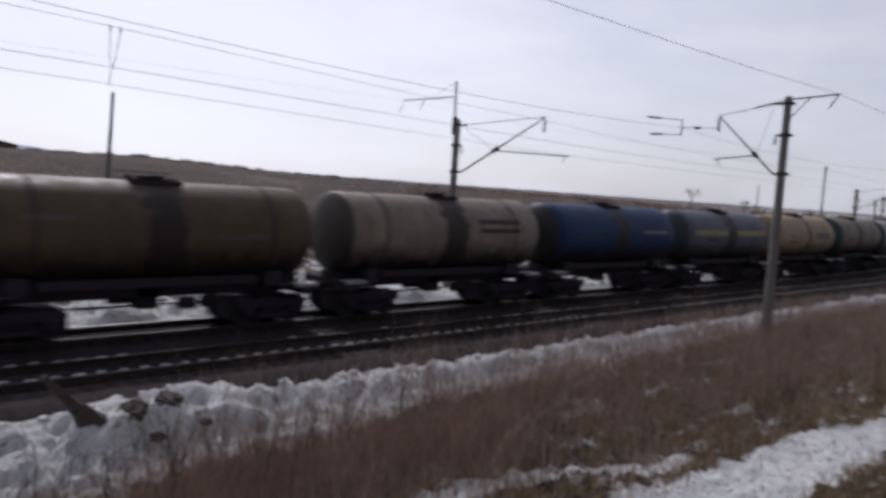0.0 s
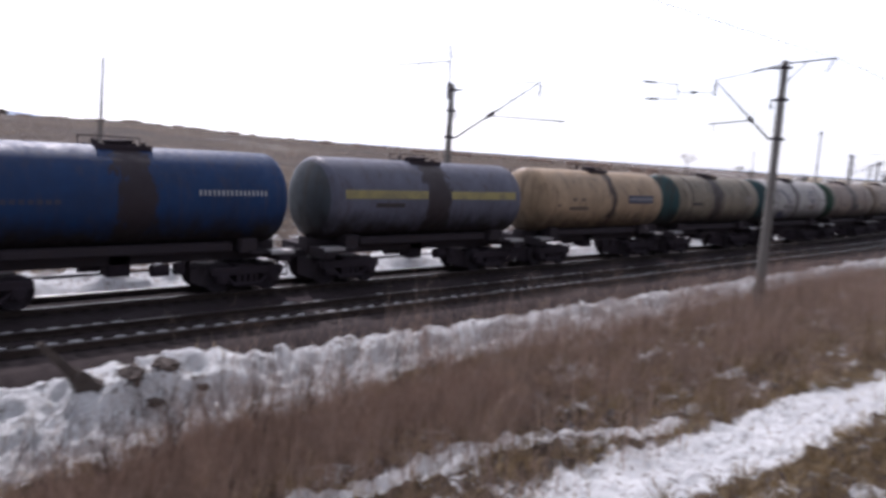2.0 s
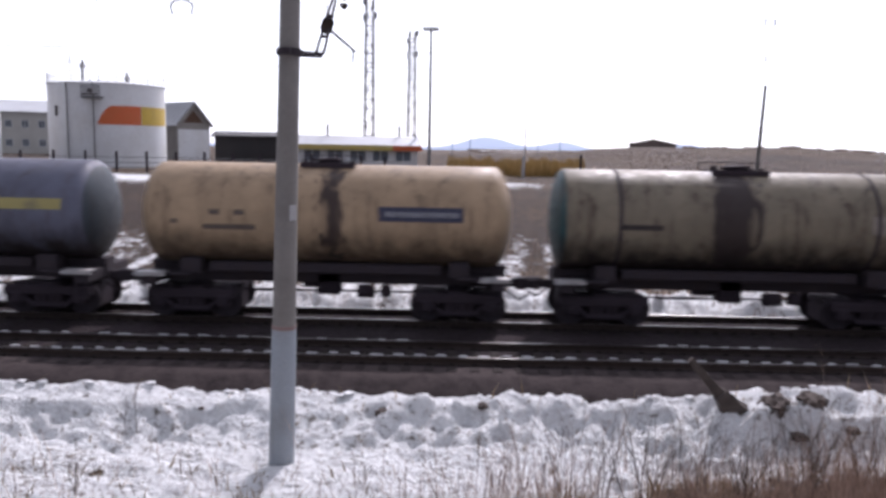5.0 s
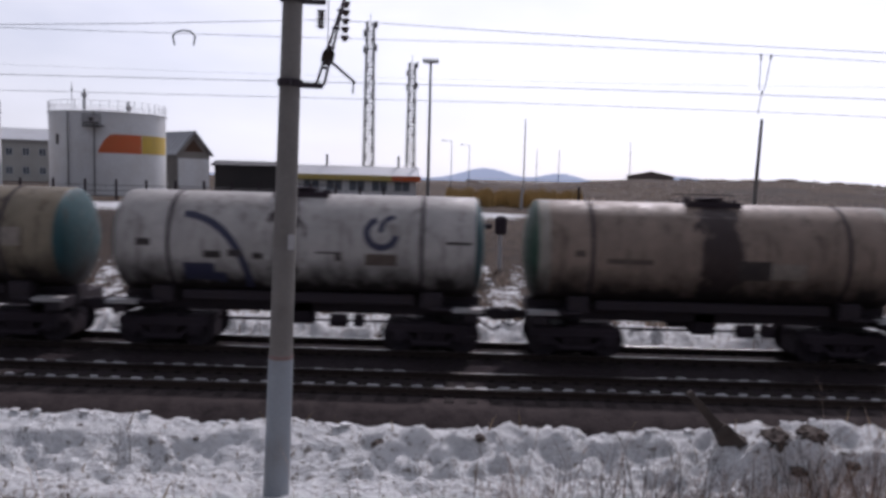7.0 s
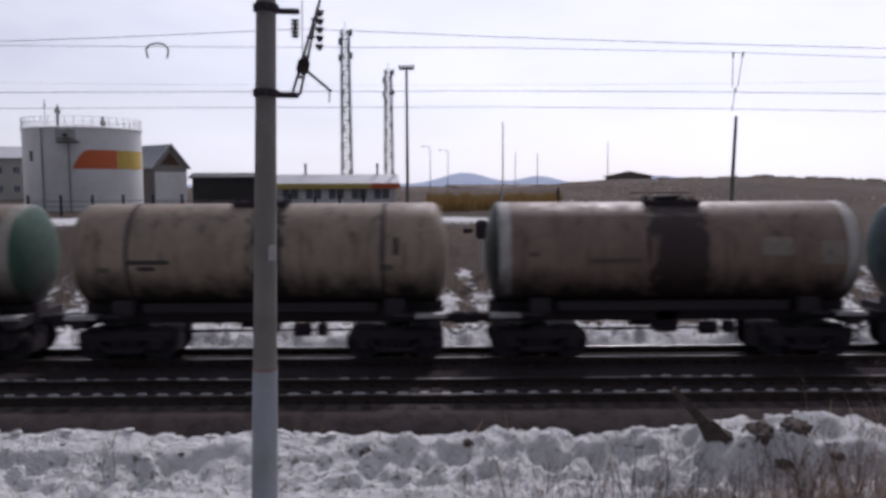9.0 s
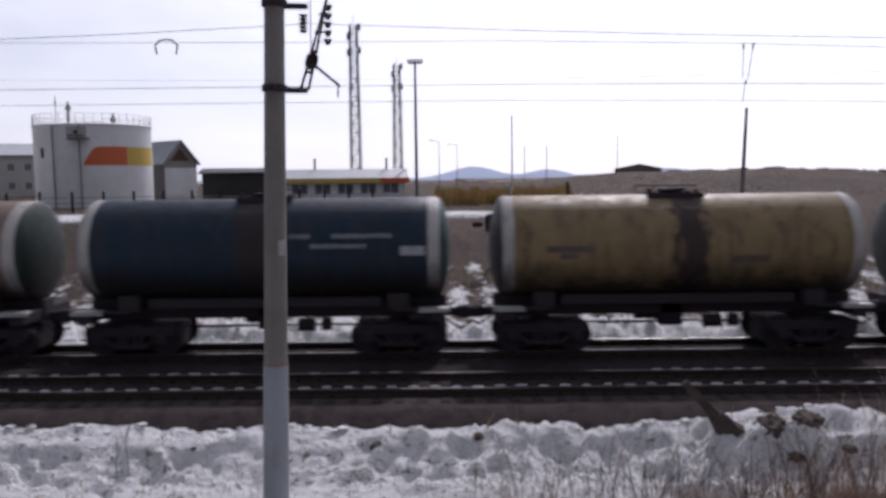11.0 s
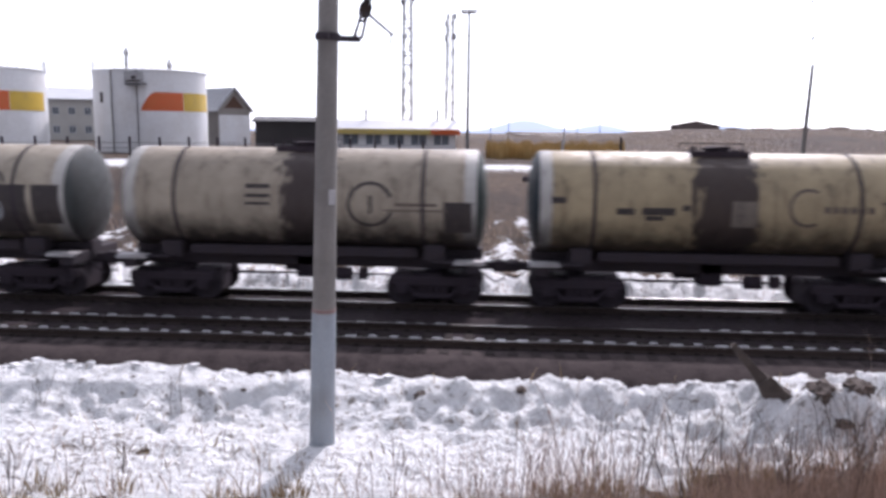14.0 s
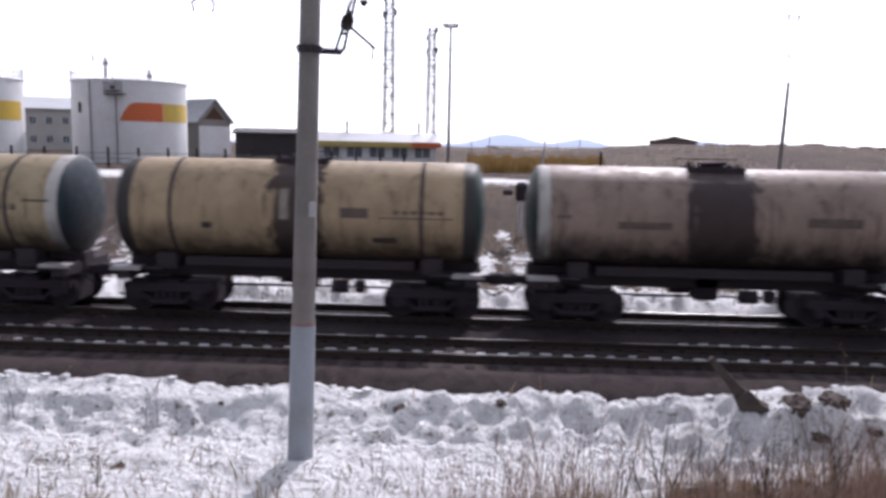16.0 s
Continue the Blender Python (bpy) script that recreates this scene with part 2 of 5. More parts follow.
def box(bm, x0, x1, y0, y1, z0, z1, bevel=0.0, m=None):
    made = bmesh.ops.create_cube(bm, size=1)["verts"]
    bmesh.ops.scale(bm, vec=(x1 - x0, y1 - y0, z1 - z0), verts=made)
    bmesh.ops.translate(bm, vec=((x0 + x1) / 2, (y0 + y1) / 2, (z0 + z1) / 2), verts=made)
    if bevel:
        edges = list({e for v in made for e in v.link_edges})
        made = [v for v in bmesh.ops.bevel(bm, geom=edges, offset=bevel, segments=1, affect="EDGES", profile=0.5)["verts"]]
    if m is not None:
        bmesh.ops.transform(bm, matrix=m, verts=made)
    return bm


def rod(bm, a, b, r, r2=None, sides=8, caps=True):
    """A round bar from a to b."""
    a, b = Vector(a), Vector(b)
    d = b - a
    m = Matrix.Translation((a + b) / 2) @ d.to_track_quat("Z", "Y").to_matrix().to_4x4()
    bmesh.ops.create_cone(bm, cap_ends=caps, segments=sides, radius1=r, radius2=r if r2 is None else r2, depth=d.length, matrix=m)
    return bm


def lathe(bm, profile, axis="X", sides=32, centre=(0, 0, 0)):
    """A surface of revolution from (along, radius) pairs."""
    rings = []
    for s, r in profile:
        ring = []
        for k in range(sides):
            a = 2 * math.pi * k / sides
            p = (s, r * math.cos(a), r * math.sin(a)) if axis == "X" else (r * math.cos(a), r * math.sin(a), s)
            ring.append(bm.verts.new(Vector(p) + Vector(centre)))
        rings.append(ring)
    for p, q in zip(rings, rings[1:]):
        for k in range(sides):
            bm.faces.new((p[k], p[(k + 1) % sides], q[(k + 1) % sides], q[k]))
    bm.faces.new(rings[0])
    bm.faces.new(rings[-1])
    return bm


def thing(name, m, label, category, group="", kind=""):
    ob = new(name)
    ob.matrix_basis = m
    return tagged(ob, label, category, group, kind)


def ease(v, lo, hi):
    v = min(1.0, max(0.0, (v - lo) / (hi - lo)))
    return v * v * (3 - 2 * v)


# ---- the line of the railway ----
TRAIN_Y, NEAR_Y, BEND_X, BEND_R = 23.35, 19.35, 60.0, 280.0


def line(s, off=0.0):
    """Place and heading at s metres along the train's track, off metres to its far side."""
    if s <= BEND_X:
        return Vector((s, TRAIN_Y + off, 0)), 0.0
    a = (s - BEND_X) / BEND_R
    return Vector((BEND_X + (BEND_R - off) * math.sin(a), TRAIN_Y + BEND_R - (BEND_R - off) * math.cos(a), 0)), a


def beside(x, y):
    """Metres to the far side of the train's track."""
    if x <= BEND_X:
        return y - TRAIN_Y
    return BEND_R - math.hypot(x - BEND_X, y - TRAIN_Y - BEND_R)


def run(a, b):
    """Stations along the line, closer together where it bends."""
    s, out = a, []
    while s < b:
        out.append(s)
        s += 5.0 if s < BEND_X - 5 else 2.5
    return out + [b]


def sweep(bm, profile, stations, closed=True):
    """A section of (off, z) pairs carried along the line."""
    rings = []
    for s in stations:
        ring = []
        for off, z in profile:
            p, _ = line(s, off)
            ring.append(bm.verts.new((p.x, p.y, z)))
        rings.append(ring)
    n = len(profile)
    for p, q in zip(rings, rings[1:]):
        for k in range(n if closed else n - 1):
            bm.faces.new((p[k], p[(k + 1) % n], q[(k + 1) % n], q[k]))
    return bm


# ---- ground ----
# bearing (degrees to the right) and how high the skyline of the far slope stands, in degrees
SKYLINE = [(-60, -0.9), (-8, -0.75), (0, -0.7), (6, -0.45), (10, 0.05), (13, 0.22), (20, 0.3), (23, 0.38), (28, 0.12), (32, -0.05), (42, -0.3), (56, -0.4), (75, -0.5), (120, -0.6)]
CREST = 165.0


def skyline(b):
    for (a0, e0), (a1, e1) in zip(SKYLINE, SKYLINE[1:]):
        if b <= a1:
            return e0 + (e1 - e0) * max(0.0, (b - a0) / (a1 - a0))
    return SKYLINE[-1][1]


def height(x, y):
    d = beside(x, y)
    if -6.0 < d < 3.0:
        z = -0.85
    elif d <= -6.0:
        z = -0.38 - 0.55 * ease(-d, 6.2, 9.2) - 0.35 * ease(-d, 9.2, 12.5)
        z -= 0.5 * (1 - ease(-d, 6.0, 6.45))
    else:
        far = math.hypot(x, y)
        z = -0.85 + 3.3 * ease(d, 5.0, 32.0)
        if d < 9 and far < 150:
            lumps = 0.75 + 0.7 * noise.noise((x * 0.5, 5, 95)) + 0.6 * noise.noise((x * 1.6, y * 1.6, 96)) + 0.35 * noise.noise((x * 4.0, y * 4.0, 97))
            z += 0.75 * max(0.0, lumps) * ease(d, 3.1, 4.4) * (1 - ease(d, 5.2, 8.0))
        top = EYE[2] + CREST * math.tan(radians(skyline(math.degrees(math.atan2(x, y)))))
        z += (top - 2.45) * ease(far, 70, CREST) * ease(d, 20, 60)
        z -= 14.0 * ease(far, CREST, 1500) * ease(d, 20, 60)
        if 30 < d and far < 400:
            z += 0.25 * noise.noise((x * 0.05, y * 0.05, 3)) + 0.12 * noise.noise((x * 0.3, y * 0.3, 3))
    near = math.hypot(x, y)
    rough = 0.0
    if near < 150 and d < -6.3:
        rough = 0.09 * noise.noise((x * 0.7, y * 0.7, 0)) + 0.06 * noise.noise((x * 2.1, y * 2.1, 5))
        if -10.5 < d < -7.0:
            rough -= 0.30 * max(0.0, noise.noise((x * 1.5, y * 2.1, 44)) - 0.08) * (0.6 + noise.noise((x * 0.35, y * 0.5, 45)))
        if -15.0 < d:
            calm = 0.45 + 0.55 * ease(d, -9.6, -8.4) if x < 3 else 1.0
            rough += calm * (0.14 * noise.noise((x * 0.6, y * 1.8, 9)) + 0.07 * noise.noise((x * 1.8, y * 3.6, 2)) - 0.10 * max(0.0, noise.noise((x * 1.7, y * 2.6, 14)) - 0.15))
            # a trodden furrow with a steep broken side
            side = TRAIN_Y + d - 15.9 - 0.3 * ease(x, -4, 3) - 0.3 * noise.noise((x * 0.55, 1, 60)) - 0.2 * noise.noise((x * 1.9, 2, 61))
            deep = (0.1 + 0.3 * max(0.0, 0.25 + noise.noise((x * 0.45, 4, 62)))) * (1 - ease(x, 4.9, 5.6) * (1 - ease(x, 9.0, 10.0)))
            rough -= deep * (1 - ease(side, 0.0, 0.32)) * ease(side, -1.5, -0.5)
            tread = ease(side, -1.3, -0.8) * (1 - ease(side, 0.2, 0.6)) * (0.5 + ease(noise.noise((x * 0.4, 8, 63)), -0.3, 0.3))
            rough += tread * (0.16 * noise.noise((x * 2.6, y * 3.6, 64)) + 0.09 * noise.noise((x * 4.6, y * 5.2, 65)))
            # broken crust: rounded clods with sharp creases between them
            still = 0.28 + 0.72 * ease(x, -3.0, 4.0)
            crust = still * min(1.2, max(0.15, 0.6 + 1.1 * noise.noise((x * 0.35, y * 0.6, 80))))
            rough += crust * (0.26 * (0.2 - abs(noise.noise((x * 0.8 + 0.4 * y, y * 2.6, 81)))) + 0.2 * noise.noise((x * 2.6, y * 5.0, 82)) + 0.1 * noise.noise((x * 5.5, y * 8.0, 85)))
            # steps and holes trodden into it
            for f, deep_hole, seed in ((1.1, 0.15, 90), (2.3, 0.12, 91), (4.0, 0.07, 92)):
                rough -= still * 0.8 * deep_hole * ease(noise.noise((x * f, y * f * 2.3, seed)) + 0.35 * noise.noise((x * f * 3, y * f * 4, seed + 5)), 0.16, 0.34) * (0.5 + 0.5 * ease(y, 14.0, 15.5))
    if x > 5 and near < 60 and 3.5 < y < 11.5:
        rough += 0.18 * (0.2 - abs(noise.noise((x * 1.4, y * 2.2, 83)))) + 0.08 * noise.noise((x * 3.1, y * 3.8, 84))
    if near < 60 and d <= -12.0:
        rough += 0.09 * noise.noise((x * 1.6, y * 1.6, 33)) + 0.06 * noise.noise((x * 3.4, y * 3.4, 34))
    heap = ease(x, 5.3, 5.9) * (1 - ease(x, 9.0, 10.6)) * ease(y + 0.3 * noise.noise((x * 1.4, 0, 72)), 15.2, 15.6) * (1 - ease(y, 16.5, 17.1))
    rough = rough * (1 - 0.6 * heap) + heap * (0.45 + 0.24 * noise.noise((x * 1.8, y * 1.8, 71)))
    bank = ease(6.0 - y, 0.0, 4.5) * (1 - ease(abs(x), 3.5, 7.0))
    return z + rough + 4.6 * bank


def snow_edge(x):
    """How near to the viewer the snow of the ditch reaches."""
    return 12.4 + 1.9 * ease(x, -1.5, 8.0) + 0.9 * ease(x, 9, 15) + 1.0 * ease(x, 18, 50) + 0.45 * noise.noise((x * 0.5, 3, 0))


def path_mid(x):
    return 7.6 - 2.0 * ease(x, 12, 40) + 0.35 * noise.noise((x * 0.25, 7, 1))


def snow_cover(x, y):
    d = beside(x, y)
    yy = TRAIN_Y + d
    if d > 3:
        c = 0.55 + 0.3 * (1 - ease(d, 5.0, 7.5)) - 0.2 * ease(d, 7, 16) + 0.5 * noise.noise((x * 1.0, y * 1.3, 2))
        if d > 18:
            c = 0.14 + 0.3 * noise.noise((x * 0.04, y * 0.06, 2)) + 0.5 * (1 - ease(abs(d - 34), 2, 8)) * ease(12 - x, 0, 10)
        return c
    c = 0.12 + 0.1 * noise.noise((x * 0.35, y * 0.7, 4))
    c = max(c, (1.05 - 0.9 * max(0.0, noise.noise((x * 1.3, y * 2.4, 46)) - 0.28)) * ease(yy, snow_edge(x) - 1.4, snow_edge(x) + 0.9))
    west = 1 - ease(x, 0.5, 7.0)
    if -40 < x < 7:
        c = max(c, (0.56 + 0.36 * noise.noise((x * 0.6, y * 0.9, 11))) * west)
        c -= 0.30 * (1 - ease(abs(y - 13.7 + 0.25 * noise.noise((x * 0.7, 0, 5))), 0.1, 0.5)) * ease(1.5 - x, 0, 2)
    if x > 6:
        w = 1.1 - 0.55 * ease(x, 20, 45) + 0.35 * noise.noise((x * 0.6, y * 0.6, 8))
        c = max(c, (0.9 + 0.3 * noise.noise((x * 0.9, y * 1.6, 18)) + 0.35 * noise.noise((x * 2.0, y * 2.8, 19))) * (1.0 - ease(abs(y - path_mid(x)), w * 0.6, w * 1.5)))
        lane = 10.7 - 1.6 * ease(x, 13, 17)
        c = max(c, (0.85 - ease(abs(y - lane), 0.15, 0.6)) * ease(19 - x, 0, 2))
        c = max(c, 0.36 + 0.3 * noise.noise((x * 0.5, y * 1.3, 21)))
    return c


def lines(stops):
    out = []
    for a, b, step in stops:
        n = max(1, round((b - a) / step))
        out += [a + (b - a) * k / n for k in range(n)]
    return out + [stops[-1][1]]


def build_ground():
    xs = lines([(-4500, -600, 600), (-600, -120, 40), (-120, -32, 6), (-32, -14, 0.3), (-14, 9, 0.09), (9, 22, 0.15), (22, 60, 0.3), (60, 160, 1.6), (160, 400, 8), (400, 900, 50), (900, 4800, 500)])
    ys = lines([(-4500, -500, 800), (-500, -60, 60), (-60, -2, 6), (-2, 4, 0.4), (4, 10, 0.16), (10, 18.2, 0.09), (18.2, 26, 0.9), (26, 32, 0.2), (32, 34, 0.9), (34, 80, 2.0), (80, 200, 5), (200, 280, 16), (280, 900, 50), (900, 4800, 500)])
    verts = [(x, y, height(x, y)) for y in ys for x in xs]
    n = len(xs)
    faces = [(j * n + i, j * n + i + 1, (j + 1) * n + i + 1, (j + 1) * n + i) for j in range(len(ys) - 1) for i in range(n - 1)]
    me = bpy.data.meshes.new("ground")
    me.from_pydata(verts, [], faces)
    cover = me.attributes.new("snow", "FLOAT", "POINT")
    cover.data.foreach_set("value", [snow_cover(x, y) for x, y, _ in verts])
    me.polygons.foreach_set("use_smooth", [True] * len(me.polygons))
    me.materials.append(GROUND)
    return tagged(new("ground", me), "brown winter ground with old snow lying in the ditch", "ground", kind="structure")


build_ground()


def build_ballast():
    bm = bmesh.new()
    profile = [(-6.7, -0.95), (-5.75, -0.26), (-5.3, -0.192), (-2.2, -0.2), (1.5, -0.192), (1.9, -0.25), (2.9, -0.95)]
    sections = []
    for (a, za), (b, zb) in zip(profile, profile[1:]):
        n = max(1, round(abs(b - a) / 0.3))
        sections += [(a + (b - a) * k / n, za + (zb - za) * k / n) for k in range(n)]
    sections.append(profile[-1])
    stations = lines([(-120, -30, 3), (-30, 60, 0.4), (60, 330, 2.5)])
    sweep(bm, sections, stations, closed=False)
    for v in bm.verts:
        d = beside(v.co.x, v.co.y)
        v.co.z += 0.02 * noise.noise(v.co * 2.5) + (0.05 * noise.noise(v.co * 0.9) if d < -5.6 else 0)
    for f in bm.faces:
        c = f.calc_center_median()
        f.material_index = 1 if beside(c.x, c.y) < -5.0 else 0
    ob = part("ballast_bed", bm, [BALLAST, GRAVEL], label="", smooth=True)
    return tagged(ob, "dark oily gravel bed under two railway tracks", "ballast", kind="structure")


build_ballast()

RAIL_SECTION = [(-0.075, -0.18), (-0.075, -0.165), (-0.012, -0.14), (-0.012, -0.04), (-0.036, -0.03), (-0.036, -0.002), (-0.026, 0.0),
                (0.026, 0.0), (0.036, -0.002), (0.036, -0.03), (0.012, -0.04), (0.012, -0.14), (0.075, -0.165), (0.075, -0.18)]


def build_track(name, off, label):
    """Two rails with polished heads, on sleepers. The sleepers follow at the end of the file."""
    track = thing(name, Matrix(), label, "railway track", "railway tracks", "structure")
    for side in (-0.76, 0.76):
        bm = bmesh.new()
        sweep(bm, [(off + side + a, z) for a, z in RAIL_SECTION], run(-120, 330))
        for f in bm.faces:
            f.material_index = 1 if min(v.co.z for v in f.verts) > -0.003 else 0
        part("rail", bm, [RAIL, SHINE], track, "brown steel rail with a worn bright head")
    return track


NEAR_TRACK = build_track("railway_track", NEAR_Y - TRAIN_Y, "empty railway track on dark concrete sleepers")
FAR_TRACK = build_track("railway_track", 0.0, "railway track on concrete sleepers under the passing train")

# ---- tank cars ----
PITCH, AXIS_Z, SHELL_R = 12.02, 3.03, 1.5


def shell_patch(bm, x0, x1, a0, a1, lift=0.006, n=6):
    """A thin patch on the near flank; angles in degrees up from the axis' level."""
    rows = []
    for k in range(n + 1):
        a = radians(a0 + (a1 - a0) * k / n)
        rows.append([bm.verts.new((x, -(SHELL_R + lift) * math.cos(a), AXIS_Z + (SHELL_R + lift) * math.sin(a))) for x in (x0, x1)])
    for p, q in zip(rows, rows[1:]):
        bm.faces.new((p[0], p[1], q[1], q[0]))
    return bm


def shell_band(bm, cx, a_mid, radius, width, start, end, n=28, lift=0.007, squash=1.0):
    """A curved stroke on the near flank: an arc about (cx, a_mid), in metres unrolled over the flank."""
    rows = []
    for k in range(n + 1):
        t = radians(start + (end - start) * k / n)
        row = []
        for r in (radius - width / 2, radius + width / 2):
            x, u = cx + r * math.cos(t), radians(a_mid) + r * math.sin(t) * squash / SHELL_R
            row.append(bm.verts.new((x, -(SHELL_R + lift) * math.cos(u), AXIS_Z + (SHELL_R + lift) * math.sin(u))))
        rows.append(row)
    for p, q in zip(rows, rows[1:]):
        bm.faces.new((p[0], p[1], q[1], q[0]))
    return bm


class Shared:
    """Parts that all tank cars have in common, built once."""
    parts = {}


def common(name, build, material, parent, m=None, label="", smooth=False):
    if name not in Shared.parts:
        bm = bmesh.new()
        build(bm)
        ob = part(name, bm, material, parent, label, smooth)
        if m is not None:
            ob.matrix_basis = m
        Shared.parts[name] = ob
        return ob
    return share(name, Shared.parts[name], parent, m if m is not None else Matrix())


def frame_mesh(bm):
    box(bm, -5.3, 5.3, -0.3, 0.3, 0.98, 1.6, 0.02)
    box(bm, -3.4, 3.4, -0.95, 0.95, 1.36, 1.66, 0.05)
    for e in (-1, 1):
        box(bm, e * 5.05 - 0.2, e * 5.05 + 0.2, -1.42, 1.42, 1.02, 1.34, 0.02)
        box(bm, e * 4.35 - 0.5, e * 4.35 + 0.5, -1.4, 1.4, 1.31, 1.36, 0.01)
        for side in (-1, 1):
            box(bm, e * 3.9 - 0.3, e * 3.9 + 0.3, side * 0.75 - 0.35, side * 0.75 + 0.35, 1.3, 1.78, 0.03)
            rod(bm, (e * 5.2, side * 1.35, 0.55), (e * 5.2, side * 1.35, 1.05), 0.02, sides=6)
            rod(bm, (e * 4.85, side * 1.35, 0.55), (e * 4.85, side * 1.35, 1.05), 0.02, sides=6)
            rod(bm, (e * 4.85, side * 1.35, 0.57), (e * 5.2, side * 1.35, 0.57), 0.025, sides=6)


def gear_mesh(bm):
    rod(bm, (-0.9, 0.55, 0.85), (0.1, 0.55, 0.85), 0.17, sides=14)
    rod(bm, (0.9, -0.5, 0.8), (1.4, -0.5, 0.8), 0.2, sides=14)
    rod(bm, (-2.6, 0.0, 0.7), (2.6, 0.0, 0.7), 0.03, sides=6)
    rod(bm, (-2.2, -0.5, 0.75), (0.9, -0.5, 0.8), 0.02, sides=6)
    box(bm, -0.35, 0.35, -0.3, 0.3, 0.62, 1.5, 0.04)
    box(bm, 1.6, 1.9, -0.7, -0.4, 0.65, 1.0, 0.03)


def wheelset_mesh(bm):
    for side in (-1, 1):
        y = side * 0.79
        prof = [(y - side * 0.075, 0.12), (y - side * 0.075, 0.50), (y - side * 0.045, 0.505), (y - side * 0.04, 0.475), (y + side * 0.06, 0.467), (y + side * 0.06, 0.40),
                (y + side * 0.02, 0.38), (y + side * 0.01, 0.17), (y + side * 0.07, 0.15), (y + side * 0.07, 0.08)]
        tmp = bmesh.new()
        lathe(tmp, prof, "X", 28)
        bmesh.ops.rotate(tmp, verts=tmp.verts, cent=(0, 0, 0), matrix=Matrix.Rotation(radians(90), 3, "Z"))
        me = bpy.data.meshes.new("tmp")
        tmp.to_mesh(me)
        tmp.free()
        bm.from_mesh(me)
        bpy.data.meshes.remove(me)
    rod(bm, (0, -1.1, 0), (0, 1.1, 0), 0.085, sides=12)


def side_frame_mesh(bm):
    box(bm, -1.3, 1.3, -0.1, 0.1, 0.58, 0.86, 0.04)
    box(bm, -0.55, 0.55, -0.10, 0.10, 0.22, 0.36, 0.03)
    for e in (-1, 1):
        box(bm, e * 0.925 - 0.19, e * 0.925 + 0.19, -0.13, 0.13, 0.33, 0.68, 0.04)
        rod(bm, (e * 0.5, 0, 0.3), (e * 0.95, 0, 0.7), 0.075, sides=8)
        rod(bm, (e * 0.925, -0.17, 0.475), (e * 0.925, 0.1, 0.475), 0.12, sides=12)
        for q in (0.12, 0.32):
            rod(bm, (e * q, 0, 0.34), (e * q, 0, 0.64), 0.085, sides=10)


def coupler_mesh(bm):
    box(bm, 4.9, 5.7, -0.11, 0.11, 0.94, 1.18, 0.03)
    box(bm, 5.6, 6.0, -0.2, 0.12, 0.88, 1.24, 0.05)
    box(bm, 5.75, 6.03, 0.06, 0.24, 0.92, 1.2, 0.04)
    rod(bm, (5.25, -0.4, 0.95), (5.7, -0.35, 0.6), 0.03, sides=6)
    rod(bm, (5.7, -0.35, 0.6), (6.0, -0.3, 0.75), 0.03, sides=6)


def hatch_mesh(bm):
    lathe(bm, [(4.46, 0.36), (4.62, 0.36), (4.63, 0.41), (4.68, 0.41), (4.72, 0.2)], "Z", 20)
    box(bm, -0.8, 0.8, -0.5, 0.62, 4.52, 4.55, 0.008)
    for side in (-1, 1):
        box(bm, -0.82, 0.82, side * 0.55 - 0.02, side * 0.55 + 0.02, 4.42, 4.57, 0.008)
    for x, y, h, r in ((-0.7, -0.2, 0.16, 0.08), (0.7, -0.2, 0.14, 0.07), (-0.55, 0.4, 0.2, 0.06), (0.6, 0.3, 0.12, 0.09)):
        rod(bm, (x, y, 4.5), (x, y, 4.5 + h), r, sides=10)
    for x in (-0.92, -0.35, 0.35, 0.92):
        rod(bm, (x, 0.57, 4.5), (x, 0.57, 4.78), 0.016, sides=6)
    rod(bm, (-0.92, 0.57, 4.78), (0.92, 0.57, 4.78), 0.016, sides=6)
    rod(bm, (-0.3, -0.42, 4.66), (0.3, -0.42, 4.7), 0.03, sides=6)


def strap_mesh(bm):
    r = SHELL_R + 0.012
    lathe(bm, [(-0.05, r - 0.02), (-0.05, r), (0.05, r), (0.05, r - 0.02)], "X", 48, (0, 0, AXIS_Z))


def shell_mesh(bm, bulge):
    half = 5.42
    left = []
    for k in range(10):
        a = math.pi / 2 * k / 9
        left.append((-half + bulge * (1 - math.cos(a)), SHELL_R * math.sin(a)))
    left[0] = (-half, 0.12)
    prof = left + [(x, SHELL_R) for x in (-3.9, -1.3, 1.3, 3.9)] + [(-s, r) for s, r in reversed(left)]
    lathe(bm, prof, "X", 56, (0, 0, AXIS_Z))


BUILT = {}


